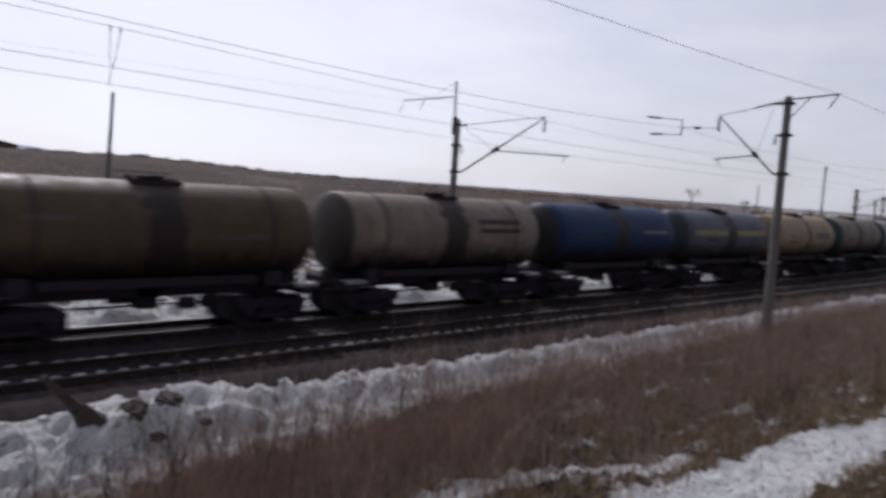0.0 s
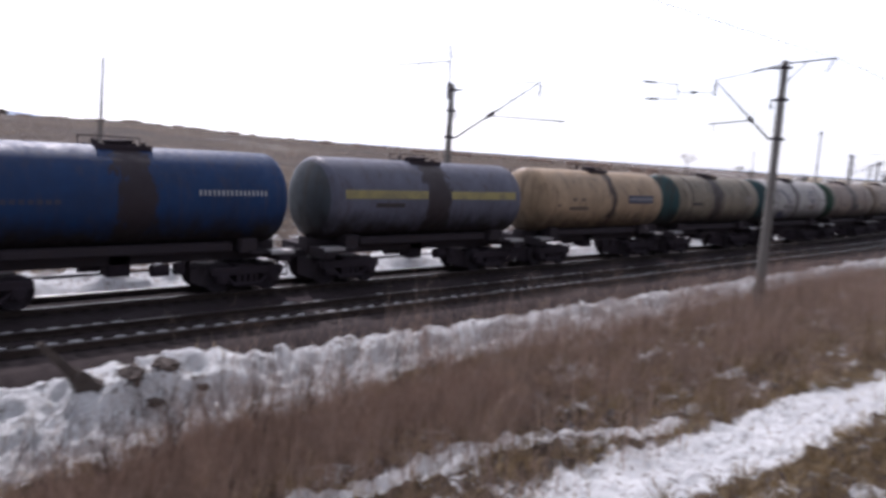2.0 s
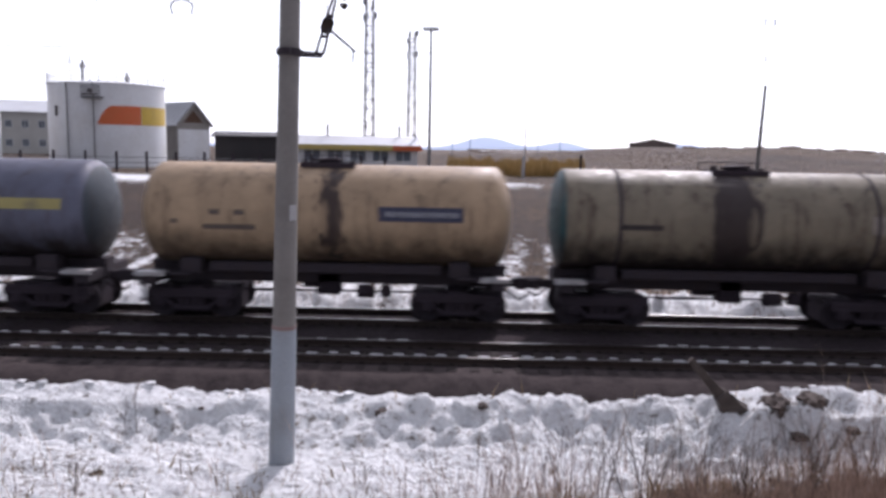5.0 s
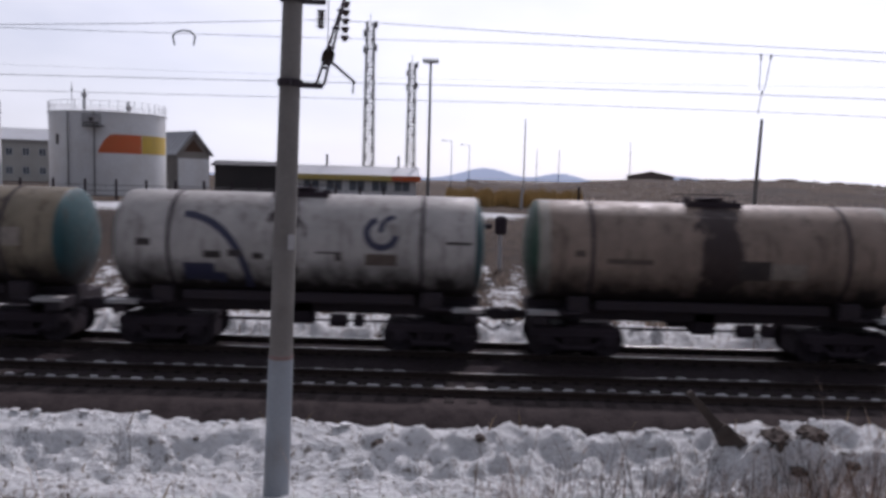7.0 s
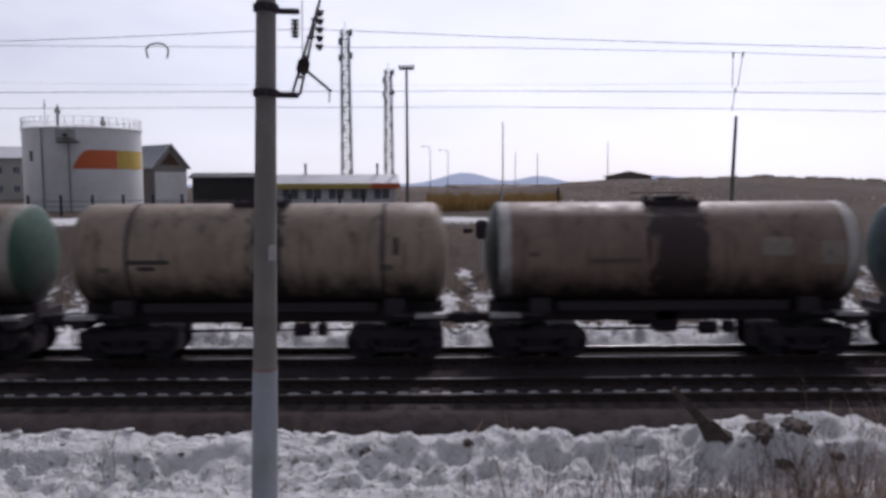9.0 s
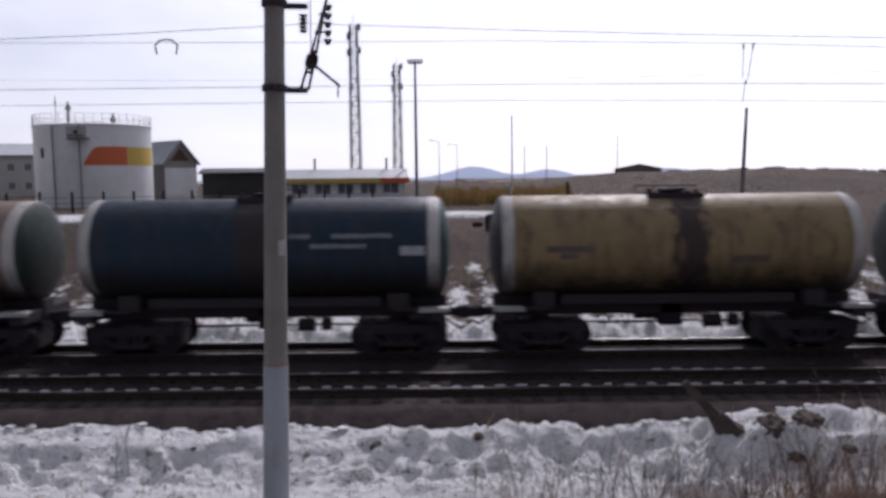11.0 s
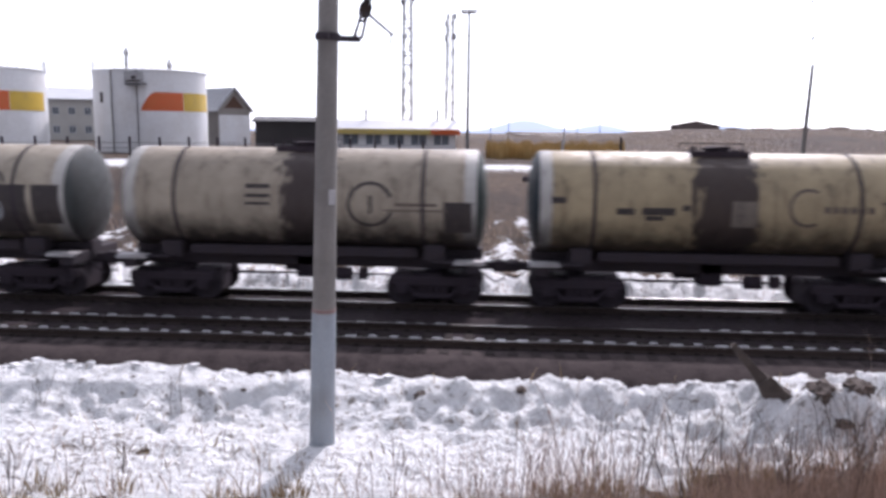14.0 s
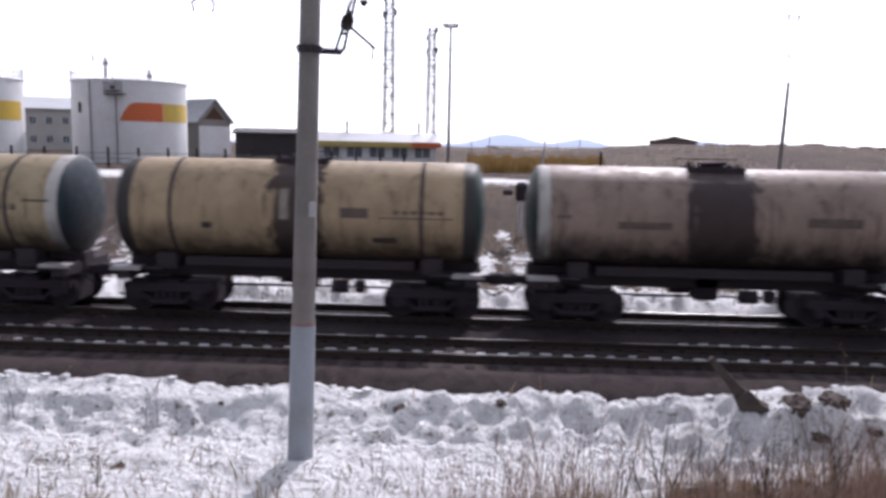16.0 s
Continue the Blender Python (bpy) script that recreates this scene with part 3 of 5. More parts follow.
def tank_car(label, paint, bulge=0.5, marks=(), straps=True):
    car = thing("tank_car", Matrix(), label, "tank car", "tank cars of the goods train")
    bm = bmesh.new()
    shell_mesh(bm, bulge)
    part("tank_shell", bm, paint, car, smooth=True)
    common("underframe", frame_mesh, IRON, car)
    common("brake_gear", gear_mesh, DARK, car)
    common("hatch_platform", hatch_mesh, DARK, car, label="black oily hatch with a walkway")
    common("coupler", coupler_mesh, IRON, car)
    common("coupler", coupler_mesh, IRON, car, pose(0, 0, 0, 0, 0, 180))
    for e in (-1, 1):
        # pale plates added to give the bright streak of sunlit platform tops
        common("sunlit_step_plate", lambda b: (box(b, -0.42, 0.42, -1.5, -1.12, 1.365, 1.40, 0.008), box(b, -0.45, 0.45, -1.5, -1.46, 1.28, 1.37, 0.008)), PALE_STEEL, car, pose(e * 4.95, 0, 0), "step plate coloured pale for its sunlit top")
    if straps:
        for x in (-3.6, 3.6):
            common("strap", strap_mesh, IRON, car, pose(x, 0, 0), "dark steel strap round the tank")
    for e in (-1, 1):
        bogie = common("bogie", lambda b: (box(b, -0.3, 0.3, -1.0, 1.0, 0.42, 0.92, 0.04), box(b, -1.25, 1.25, -0.55, 0.55, 0.12, 0.85, 0.05), rod(b, (0, 0, 0.9), (0, 0, 1.0), 0.2, sides=12)), DARK, car, pose(e * 3.9, 0, 0))
        for side in (-1.03, 1.03):
            common("side_frame", side_frame_mesh, DARK, bogie, pose(0, side, 0))
        for w in (-0.925, 0.925):
            ws = common("wheelset", wheelset_mesh, IRON, bogie)
            ws.matrix_basis = Matrix()
            ws.matrix_parent_inverse = Matrix.Translation((w, 0, 0.475))
            WHEELSETS.append(ws)
    for name, build, material, tag in marks:
        for piece in build if isinstance(build, list) and name != "lettering" else [build]:
            bm = bmesh.new()
            if callable(piece):
                piece(bm)
            else:
                for r in piece if isinstance(piece, list) else [piece]:
                    shell_patch(bm, *r)
            ob = part(name, bm, material, car, tag)
            if name == "lettering":
                tagged(ob, kind="stuff")
    return car


WHEELSETS = []


def bars(*rects):
    """Rectangles x0, x1, a0, a1 on the flank."""
    return list(rects)


def letters(x0, x1, a0, a1, n, gap=0.3):
    """A row of short bars in place of lettering."""
    w = (x1 - x0) / n
    return [(x0 + k * w, x0 + (k + 1 - gap) * w, a0, a1) for k in range(n)]


def ring(cx, a, r, w, start=0, end=360):
    return lambda bm: shell_band(bm, cx, a, r, w, start, end)


def both(*builds):
    out = []
    for b in builds:
        out += b if isinstance(b, list) else [b]
    return out


CREAM, BEIGE, GREYISH, BROWN_PINK = (0.52, 0.43, 0.29), (0.42, 0.36, 0.27), (0.5, 0.48, 0.45), (0.36, 0.26, 0.21)
TEAL, DARK_GREEN, OFF_WHITE = (0.034, 0.11, 0.125), (0.02, 0.042, 0.037), (0.66, 0.64, 0.6)


def build_train():
    cars = []
    add = cars.append
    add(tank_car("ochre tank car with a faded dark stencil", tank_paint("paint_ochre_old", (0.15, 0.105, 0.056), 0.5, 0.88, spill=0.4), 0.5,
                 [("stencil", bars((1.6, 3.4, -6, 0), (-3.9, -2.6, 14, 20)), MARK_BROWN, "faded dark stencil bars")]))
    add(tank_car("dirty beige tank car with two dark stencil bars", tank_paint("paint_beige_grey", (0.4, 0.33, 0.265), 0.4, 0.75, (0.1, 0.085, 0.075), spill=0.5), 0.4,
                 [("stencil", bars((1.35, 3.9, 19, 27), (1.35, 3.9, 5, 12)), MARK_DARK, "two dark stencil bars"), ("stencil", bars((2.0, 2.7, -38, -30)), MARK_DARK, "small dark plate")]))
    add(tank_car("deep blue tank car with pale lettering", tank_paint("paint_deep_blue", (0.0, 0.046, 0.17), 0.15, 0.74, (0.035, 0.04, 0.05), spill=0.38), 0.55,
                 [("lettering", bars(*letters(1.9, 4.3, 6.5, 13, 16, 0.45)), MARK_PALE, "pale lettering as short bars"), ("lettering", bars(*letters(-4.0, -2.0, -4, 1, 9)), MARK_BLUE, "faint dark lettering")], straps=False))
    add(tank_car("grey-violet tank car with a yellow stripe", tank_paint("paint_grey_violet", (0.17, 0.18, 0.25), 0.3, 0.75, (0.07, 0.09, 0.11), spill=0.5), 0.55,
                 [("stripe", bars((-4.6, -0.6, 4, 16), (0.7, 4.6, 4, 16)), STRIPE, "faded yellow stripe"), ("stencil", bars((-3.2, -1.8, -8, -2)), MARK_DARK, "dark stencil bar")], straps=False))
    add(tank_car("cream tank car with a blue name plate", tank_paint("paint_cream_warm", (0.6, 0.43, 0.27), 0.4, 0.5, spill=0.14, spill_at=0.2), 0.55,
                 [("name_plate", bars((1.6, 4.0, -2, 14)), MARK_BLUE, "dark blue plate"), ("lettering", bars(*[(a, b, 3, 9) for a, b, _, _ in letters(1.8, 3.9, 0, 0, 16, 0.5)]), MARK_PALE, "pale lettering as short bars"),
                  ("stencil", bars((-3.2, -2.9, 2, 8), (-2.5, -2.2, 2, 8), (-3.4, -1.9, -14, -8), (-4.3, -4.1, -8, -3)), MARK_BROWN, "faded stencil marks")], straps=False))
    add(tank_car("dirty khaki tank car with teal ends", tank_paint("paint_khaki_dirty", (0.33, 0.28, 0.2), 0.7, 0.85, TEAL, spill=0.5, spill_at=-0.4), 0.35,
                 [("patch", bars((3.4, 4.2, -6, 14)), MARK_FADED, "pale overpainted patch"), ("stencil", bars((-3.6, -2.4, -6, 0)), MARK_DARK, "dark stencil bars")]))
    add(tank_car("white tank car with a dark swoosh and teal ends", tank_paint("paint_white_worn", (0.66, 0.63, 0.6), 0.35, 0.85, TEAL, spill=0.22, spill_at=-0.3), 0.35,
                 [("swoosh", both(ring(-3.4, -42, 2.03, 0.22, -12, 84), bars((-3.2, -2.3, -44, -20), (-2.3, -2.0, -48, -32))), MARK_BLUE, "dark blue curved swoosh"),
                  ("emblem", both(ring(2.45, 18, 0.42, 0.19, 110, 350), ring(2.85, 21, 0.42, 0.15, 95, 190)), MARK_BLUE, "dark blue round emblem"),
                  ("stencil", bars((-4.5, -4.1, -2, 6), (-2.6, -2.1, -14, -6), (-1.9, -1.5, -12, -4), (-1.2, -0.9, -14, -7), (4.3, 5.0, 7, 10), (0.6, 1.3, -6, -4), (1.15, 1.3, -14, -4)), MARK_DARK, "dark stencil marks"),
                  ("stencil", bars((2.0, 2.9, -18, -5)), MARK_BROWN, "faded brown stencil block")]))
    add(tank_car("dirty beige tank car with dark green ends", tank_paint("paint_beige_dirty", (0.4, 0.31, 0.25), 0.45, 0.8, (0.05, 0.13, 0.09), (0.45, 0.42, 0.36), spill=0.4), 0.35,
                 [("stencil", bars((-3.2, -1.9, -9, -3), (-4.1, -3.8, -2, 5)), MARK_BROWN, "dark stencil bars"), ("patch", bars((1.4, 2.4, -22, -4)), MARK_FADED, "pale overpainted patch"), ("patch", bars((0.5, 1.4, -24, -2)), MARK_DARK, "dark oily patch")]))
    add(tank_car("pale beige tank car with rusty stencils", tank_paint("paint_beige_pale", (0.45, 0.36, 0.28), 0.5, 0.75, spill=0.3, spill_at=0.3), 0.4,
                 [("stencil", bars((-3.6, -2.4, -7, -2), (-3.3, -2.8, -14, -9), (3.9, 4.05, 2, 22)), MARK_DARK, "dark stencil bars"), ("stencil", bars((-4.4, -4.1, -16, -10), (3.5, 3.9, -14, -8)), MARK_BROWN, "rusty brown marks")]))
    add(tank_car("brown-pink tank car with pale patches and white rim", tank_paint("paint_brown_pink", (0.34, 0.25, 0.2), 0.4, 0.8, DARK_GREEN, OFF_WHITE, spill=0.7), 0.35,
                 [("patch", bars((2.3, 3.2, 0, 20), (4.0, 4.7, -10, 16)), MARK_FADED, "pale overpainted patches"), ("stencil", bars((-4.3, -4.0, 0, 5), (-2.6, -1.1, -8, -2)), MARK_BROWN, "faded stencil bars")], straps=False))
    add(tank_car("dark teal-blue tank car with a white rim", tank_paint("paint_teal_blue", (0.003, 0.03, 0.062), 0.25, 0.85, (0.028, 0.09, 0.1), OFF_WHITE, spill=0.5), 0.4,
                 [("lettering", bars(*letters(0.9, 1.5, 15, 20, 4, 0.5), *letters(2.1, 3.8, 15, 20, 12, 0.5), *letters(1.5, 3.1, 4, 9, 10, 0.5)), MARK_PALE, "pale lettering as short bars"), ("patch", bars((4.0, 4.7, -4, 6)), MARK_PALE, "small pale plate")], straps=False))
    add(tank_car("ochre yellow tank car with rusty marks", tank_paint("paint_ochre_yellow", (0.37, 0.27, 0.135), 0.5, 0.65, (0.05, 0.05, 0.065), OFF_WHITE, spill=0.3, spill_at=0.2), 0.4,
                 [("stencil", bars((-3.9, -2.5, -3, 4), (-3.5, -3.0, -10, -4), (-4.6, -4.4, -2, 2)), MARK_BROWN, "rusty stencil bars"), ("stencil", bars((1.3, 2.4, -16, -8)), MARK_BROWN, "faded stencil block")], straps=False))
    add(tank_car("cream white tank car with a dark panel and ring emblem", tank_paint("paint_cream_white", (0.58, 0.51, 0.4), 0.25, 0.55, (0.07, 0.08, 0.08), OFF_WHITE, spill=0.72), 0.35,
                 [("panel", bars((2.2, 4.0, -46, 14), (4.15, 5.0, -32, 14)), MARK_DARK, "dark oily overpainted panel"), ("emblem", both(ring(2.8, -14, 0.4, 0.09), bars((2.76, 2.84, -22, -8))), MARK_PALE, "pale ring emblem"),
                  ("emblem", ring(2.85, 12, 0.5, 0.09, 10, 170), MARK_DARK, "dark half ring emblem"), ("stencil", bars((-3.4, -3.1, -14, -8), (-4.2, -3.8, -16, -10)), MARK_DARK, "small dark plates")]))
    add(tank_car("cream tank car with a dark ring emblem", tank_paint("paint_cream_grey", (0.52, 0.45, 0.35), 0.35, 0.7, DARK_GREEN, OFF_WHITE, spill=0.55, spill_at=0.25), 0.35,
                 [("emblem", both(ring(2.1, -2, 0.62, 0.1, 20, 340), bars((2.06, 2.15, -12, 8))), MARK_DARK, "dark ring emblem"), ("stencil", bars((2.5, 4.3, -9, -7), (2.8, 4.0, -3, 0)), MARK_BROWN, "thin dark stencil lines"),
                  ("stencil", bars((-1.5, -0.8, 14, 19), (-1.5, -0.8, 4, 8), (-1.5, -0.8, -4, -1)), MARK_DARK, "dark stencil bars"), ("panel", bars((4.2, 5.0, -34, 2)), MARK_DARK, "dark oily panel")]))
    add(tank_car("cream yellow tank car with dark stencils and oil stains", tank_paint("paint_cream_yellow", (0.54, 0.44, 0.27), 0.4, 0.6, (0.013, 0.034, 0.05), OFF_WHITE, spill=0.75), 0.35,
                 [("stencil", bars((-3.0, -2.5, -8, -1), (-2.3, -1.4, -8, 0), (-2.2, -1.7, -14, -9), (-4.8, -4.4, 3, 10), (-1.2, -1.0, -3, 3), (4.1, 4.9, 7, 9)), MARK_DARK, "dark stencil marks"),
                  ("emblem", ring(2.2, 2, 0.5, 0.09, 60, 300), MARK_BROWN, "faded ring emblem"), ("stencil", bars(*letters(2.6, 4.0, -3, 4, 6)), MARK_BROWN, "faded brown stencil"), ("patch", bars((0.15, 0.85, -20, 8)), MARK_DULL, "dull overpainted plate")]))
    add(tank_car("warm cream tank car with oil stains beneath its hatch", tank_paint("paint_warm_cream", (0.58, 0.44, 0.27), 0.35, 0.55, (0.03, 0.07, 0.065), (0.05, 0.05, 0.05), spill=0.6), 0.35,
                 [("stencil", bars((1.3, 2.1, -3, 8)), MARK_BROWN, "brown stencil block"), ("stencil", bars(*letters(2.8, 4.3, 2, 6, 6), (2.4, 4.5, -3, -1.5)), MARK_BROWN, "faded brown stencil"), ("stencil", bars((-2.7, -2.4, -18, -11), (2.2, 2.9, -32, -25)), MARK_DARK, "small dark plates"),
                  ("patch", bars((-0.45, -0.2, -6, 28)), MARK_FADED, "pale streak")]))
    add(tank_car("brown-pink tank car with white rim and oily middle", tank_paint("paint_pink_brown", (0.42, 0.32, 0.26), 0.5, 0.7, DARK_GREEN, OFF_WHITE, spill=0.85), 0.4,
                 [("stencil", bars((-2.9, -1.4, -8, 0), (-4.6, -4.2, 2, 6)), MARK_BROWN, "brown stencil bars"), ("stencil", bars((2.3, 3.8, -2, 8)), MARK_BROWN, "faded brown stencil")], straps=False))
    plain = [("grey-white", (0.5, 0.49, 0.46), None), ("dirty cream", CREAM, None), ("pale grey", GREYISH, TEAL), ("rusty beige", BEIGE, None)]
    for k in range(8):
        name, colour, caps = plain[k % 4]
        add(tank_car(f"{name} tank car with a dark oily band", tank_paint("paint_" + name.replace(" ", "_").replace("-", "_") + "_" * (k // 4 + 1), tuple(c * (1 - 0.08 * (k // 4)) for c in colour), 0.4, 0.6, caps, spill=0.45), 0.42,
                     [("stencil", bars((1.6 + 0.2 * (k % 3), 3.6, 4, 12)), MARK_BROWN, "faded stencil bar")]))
    return cars


CARS = build_train()


# ---- poles and wires of the line ----
def pole_shaft(bm, h0, h1, r0, r1):
    lathe(bm, [(h0, r0 * 1.02), (h0 + 0.3 * (h1 - h0), r0 - 0.3 * (r0 - r1)), (h1 - 0.05, r1), (h1, r1 * 0.85)], "Z", 20)


def insulator(bm, a, b, r=0.07, n=5):
    a, b = Vector(a), Vector(b)
    for k in range(n):
        p, q = a.lerp(b, (k + 0.1) / n), a.lerp(b, (k + 0.75) / n)
        rod(bm, p, q, r, r * 0.45, sides=10)


def catenary_pole(m, h0, h1, label, arm, lean=0.0, rod_top=False, back_arm=True, r0=0.225, r1=0.155, shift=0.0, hang=(0.15, 0.75)):
    """A round concrete mast with a cantilever. Local +y points to its track; z is over the rails.
    arm: height of the joint, reach and height of the tip, share of the strut where the lower arm starts, reach and height of that arm."""
    pole = thing("catenary_pole", m @ pose(0, 0, 0, lean, 0, 0), label, "catenary pole", "catenary poles")
    joint, reach, tip, share_at, low_reach, low, off = arm
    bm = bmesh.new()
    pole_shaft(bm, h0, h1, r0, r1)
    part("mast", bm, CONCRETE, pole, smooth=True)
    for z in (h1 - 0.3, joint - 0.02, (joint + h1) / 2):
        bm = bmesh.new()
        lathe(bm, [(z - 0.07, r1 + 0.02), (z - 0.06, r1 + 0.06), (z + 0.06, r1 + 0.06), (z + 0.07, r1 + 0.02)], "Z", 18)
        box(bm, -0.08, 0.08, -r1 - 0.18, -r1, z - 0.06, z + 0.05, 0.02)
        box(bm, -0.06, 0.06, r1, off if z < joint else r1 + 0.28, z - 0.06, z + 0.04, 0.02)
        if shift:
            box(bm, 0.0, shift + 0.05, 0.12, 0.2, z - 0.06, z + 0.04, 0.02)
        part("clamp", bm, IRON, pole, "dark steel clamp")
    a, b = Vector((shift, off, joint)), Vector((shift, reach, tip))
    mid = a.lerp(b, share_at)
    bm = bmesh.new()
    for sx in (-0.07, 0.07):
        rod(bm, a + Vector((sx, 0, 0)), b, 0.028)
    for u in (0.15, 0.35, 0.55, 0.75):
        p = a.lerp(b, u)
        rod(bm, p - Vector((0.08, 0, 0)), p + Vector((0.08, 0, 0)), 0.03)
    part("cantilever_strut", bm, IRON, pole)
    bm = bmesh.new()
    rod(bm, (shift, 0.5, h1 - 0.3), b, 0.018, sides=6)
    part("stay_rod", bm, IRON, pole)
    bm = bmesh.new()
    rod(bm, mid, (shift, low_reach, low), 0.03)
    rod(bm, (shift, low_reach - 0.25, low), (shift, low_reach - 0.3, low - 0.3), 0.02, sides=6)
    part("lower_arm", bm, IRON, pole)
    bm = bmesh.new()
    rod(bm, (shift, 0.6, h1 - 0.5), mid, 0.01, sides=5)
    part("stay_wire", bm, WIRE, pole)
    for p, q, r in (((0, 0.2, h1 - 0.3), (0, 0.75, h1 - 0.3), 0.06), (b - Vector((0, 0.03, hang[0])), b - Vector((0, 0.06, hang[1])), 0.1),
                    (a.lerp(b, share_at - 0.02), a.lerp(b, share_at + 0.06), 0.12), ((shift * 0.85, 0.42, (joint + h1) / 2 - 0.1), (shift * 0.85, 0.42, (joint + h1) / 2 - 0.45), 0.09)):
        bm = bmesh.new()
        insulator(bm, p, q, r)
        part("insulator", bm, PORCELAIN, pole, "dark brown ribbed insulator")
    if back_arm:
        bm = bmesh.new()
        rod(bm, (0, -0.1, h1 - 0.12), (0, -2.1, h1 + 0.02), 0.035)
        rod(bm, (0, -0.15, h1 - 0.9), (0, -0.95, h1 - 0.05), 0.025)
        rod(bm, (0, -2.05, h1 + 0.02), (0, -1.7, h1 - 0.55), 0.03)
        part("back_arm", bm, IRON, pole)
        bm = bmesh.new()
        rod(bm, (0, 0.15, h1 - 0.15), (0, 1.4, h1 - 0.42), 0.025)
        part("front_arm", bm, IRON, pole)
    if rod_top:
        bm = bmesh.new()
        rod(bm, (0, -0.2, h1 - 0.8), (0, -0.3, h1 + 1.95), 0.05)
        box(bm, -0.1, 0.1, -0.32, -0.08, h1 - 0.8, h1 + 0.1, 0.02)
        part("extension", bm, IRON, pole, "thin steel extension")
        bm = bmesh.new()
        rod(bm, (0, -0.25, h1 + 1.15), (0, -4.3, h1 + 1.07), 0.032)
        rod(bm, (0, -4.3, h1 + 1.07), (0, -4.7, h1 + 0.4), 0.02)
        rod(bm, (0, -2.6, h1 + 1.1), (0, -3.0, h1 + 0.5), 0.02)
        rod(bm, (0, -0.3, h1 + 1.9), (0, -2.2, h1 + 1.12), 0.01, sides=5)
        part("cross_arm", bm, IRON, pole)
    return pole


ARM_NEAR = (6.55, 3.1, 9.1, 0.3, 3.2, 7.1, 0.4)
ARM_FAR = (5.75, 5.8, 8.5, 0.41, 7.3, 6.7, 0.55)


def ground_pole(x, y, h1, label, arm=ARM_NEAR, turn=0.0, tip=0.0, **k):
    s = 1 if beside(x, y) < 0 else -1
    a = math.atan2(x - BEND_X, TRAIN_Y + BEND_R - y) if x > BEND_X else 0.0
    return catenary_pole(pose(x, y, 0, 0, tip, 0) @ pose(0, 0, 0, 0, 0, math.degrees(a) + turn + (0 if s > 0 else 180)), height(x, y) - 0.4, h1, label, arm, **k)


POLE_A = ground_pole(-3.2, 14.25, 9.7, "weathered concrete catenary pole in the snowy ditch", (6.75, 3.0, 9.1, 0.24, 4.9, 7.35, 0.15), 0, 1.5, r0=0.235, r1=0.17, shift=0.52, hang=(0.25, 1.15))


def pole_marks(pole, h0):
    """The pale painted foot of the pole, its red ring and a small white plate."""
    bm = bmesh.new()
    lathe(bm, [(h0, 0.246), (1.66, 0.228), (1.67, 0.2)], "Z", 20)
    part("painted_foot", bm, worn("pale_blue_grey_paint", (0.3, 0.33, 0.36), (0.2, 0.2, 0.2), 0.8, 0.0, 1.2, 0.7), pole, "pale blue-grey painted foot", True)
    bm = bmesh.new()
    lathe(bm, [(1.67, 0.2), (1.68, 0.228), (1.74, 0.228), (1.75, 0.2)], "Z", 20)
    part("painted_ring", bm, worn("faded_red_paint", (0.24, 0.16, 0.15), (0.2, 0.12, 0.1)), pole, "faded red painted ring", True)
    bm = bmesh.new()
    box(bm, -0.07, 0.07, -0.225, -0.19, 3.72, 4.0, 0.01)
    o = part("plate", bm, PALE_STEEL, pole, "small pale plate")
    o.matrix_basis = pose(0, 0, 0, 0, 0, 45)


pole_marks(POLE_A, height(-3.2, 14.25) - 0.4)
POLE_C = ground_pole(34.1, 14.2, 9.85, "grey concrete catenary pole among brown weeds", lean=-0.5)
POLE_D = ground_pole(66.7, 14.4, 9.2, "distant concrete catenary pole beside the bend")
POLE_B = ground_pole(28.8, 29.0, 8.45, "concrete catenary pole behind the train with a steel extension", ARM_FAR, rod_top=True, back_arm=False)
for s, off in ((98, -9.2), (130, -9.2), (160, -9.2)):
    p, _ = line(s, off)
    ground_pole(p.x, p.y, 8.8, "distant concrete catenary pole along the bend")
for s, off in ((100, 6.2), (135, 6.2), (168, 6.2), (195, 6.2)):
    p, _ = line(s, off)
    ground_pole(p.x, p.y, 7.9, "distant concrete catenary pole behind the train", ARM_FAR, back_arm=False)


def section_insulator():
    """A small frame of insulators that hangs in the wires over the near track."""
    ob = thing("section_insulator", pose(34.1, 0, 0), "dark insulator frame hanging in the overhead wires", "insulator")
    for a, b in (((0, 21.2, 9.07), (0, 19.3, 8.9)), ((0, 20.95, 8.23), (0, 19.2, 8.2))):
        bm = bmesh.new()
        rod(bm, a, b, 0.02, sides=6)
        insulator(bm, Vector(a).lerp(Vector(b), 0.1), Vector(a).lerp(Vector(b), 0.45), 0.07)
        part("insulator", bm, PORCELAIN, ob)
    bm = bmesh.new()
    rod(bm, (0, 19.2, 8.15), (0, 19.2, 8.95), 0.03)
    rod(bm, (0, 19.2, 8.55), (0, 17.3, 8.5), 0.015)
    insulator(bm, (0, 18.5, 8.53), (0, 18.2, 8.51), 0.09, 2)
    part("hanger", bm, IRON, ob)


section_insulator()


def wire(points, r, name="overhead_wire", label="thin dark overhead wire along the railway"):
    cu = bpy.data.curves.new(name, "CURVE")
    cu.dimensions, cu.bevel_depth, cu.bevel_resolution = "3D", r, 1
    sp = cu.splines.new("POLY")
    sp.points.add(len(points) - 1)
    for q, p in zip(sp.points, points):
        q.co = (*p, 1)
    cu.materials.append(WIRE)
    return tagged(new(name, cu), label, "wire", "overhead wires")


NEAR_SPANS, FAR_SPANS = (-78, -40, -3.2, 34.1, 66.7, 98, 130, 160, 200, 240), (-70, -25, 28.8, 67, 100, 135, 168, 195, 240)


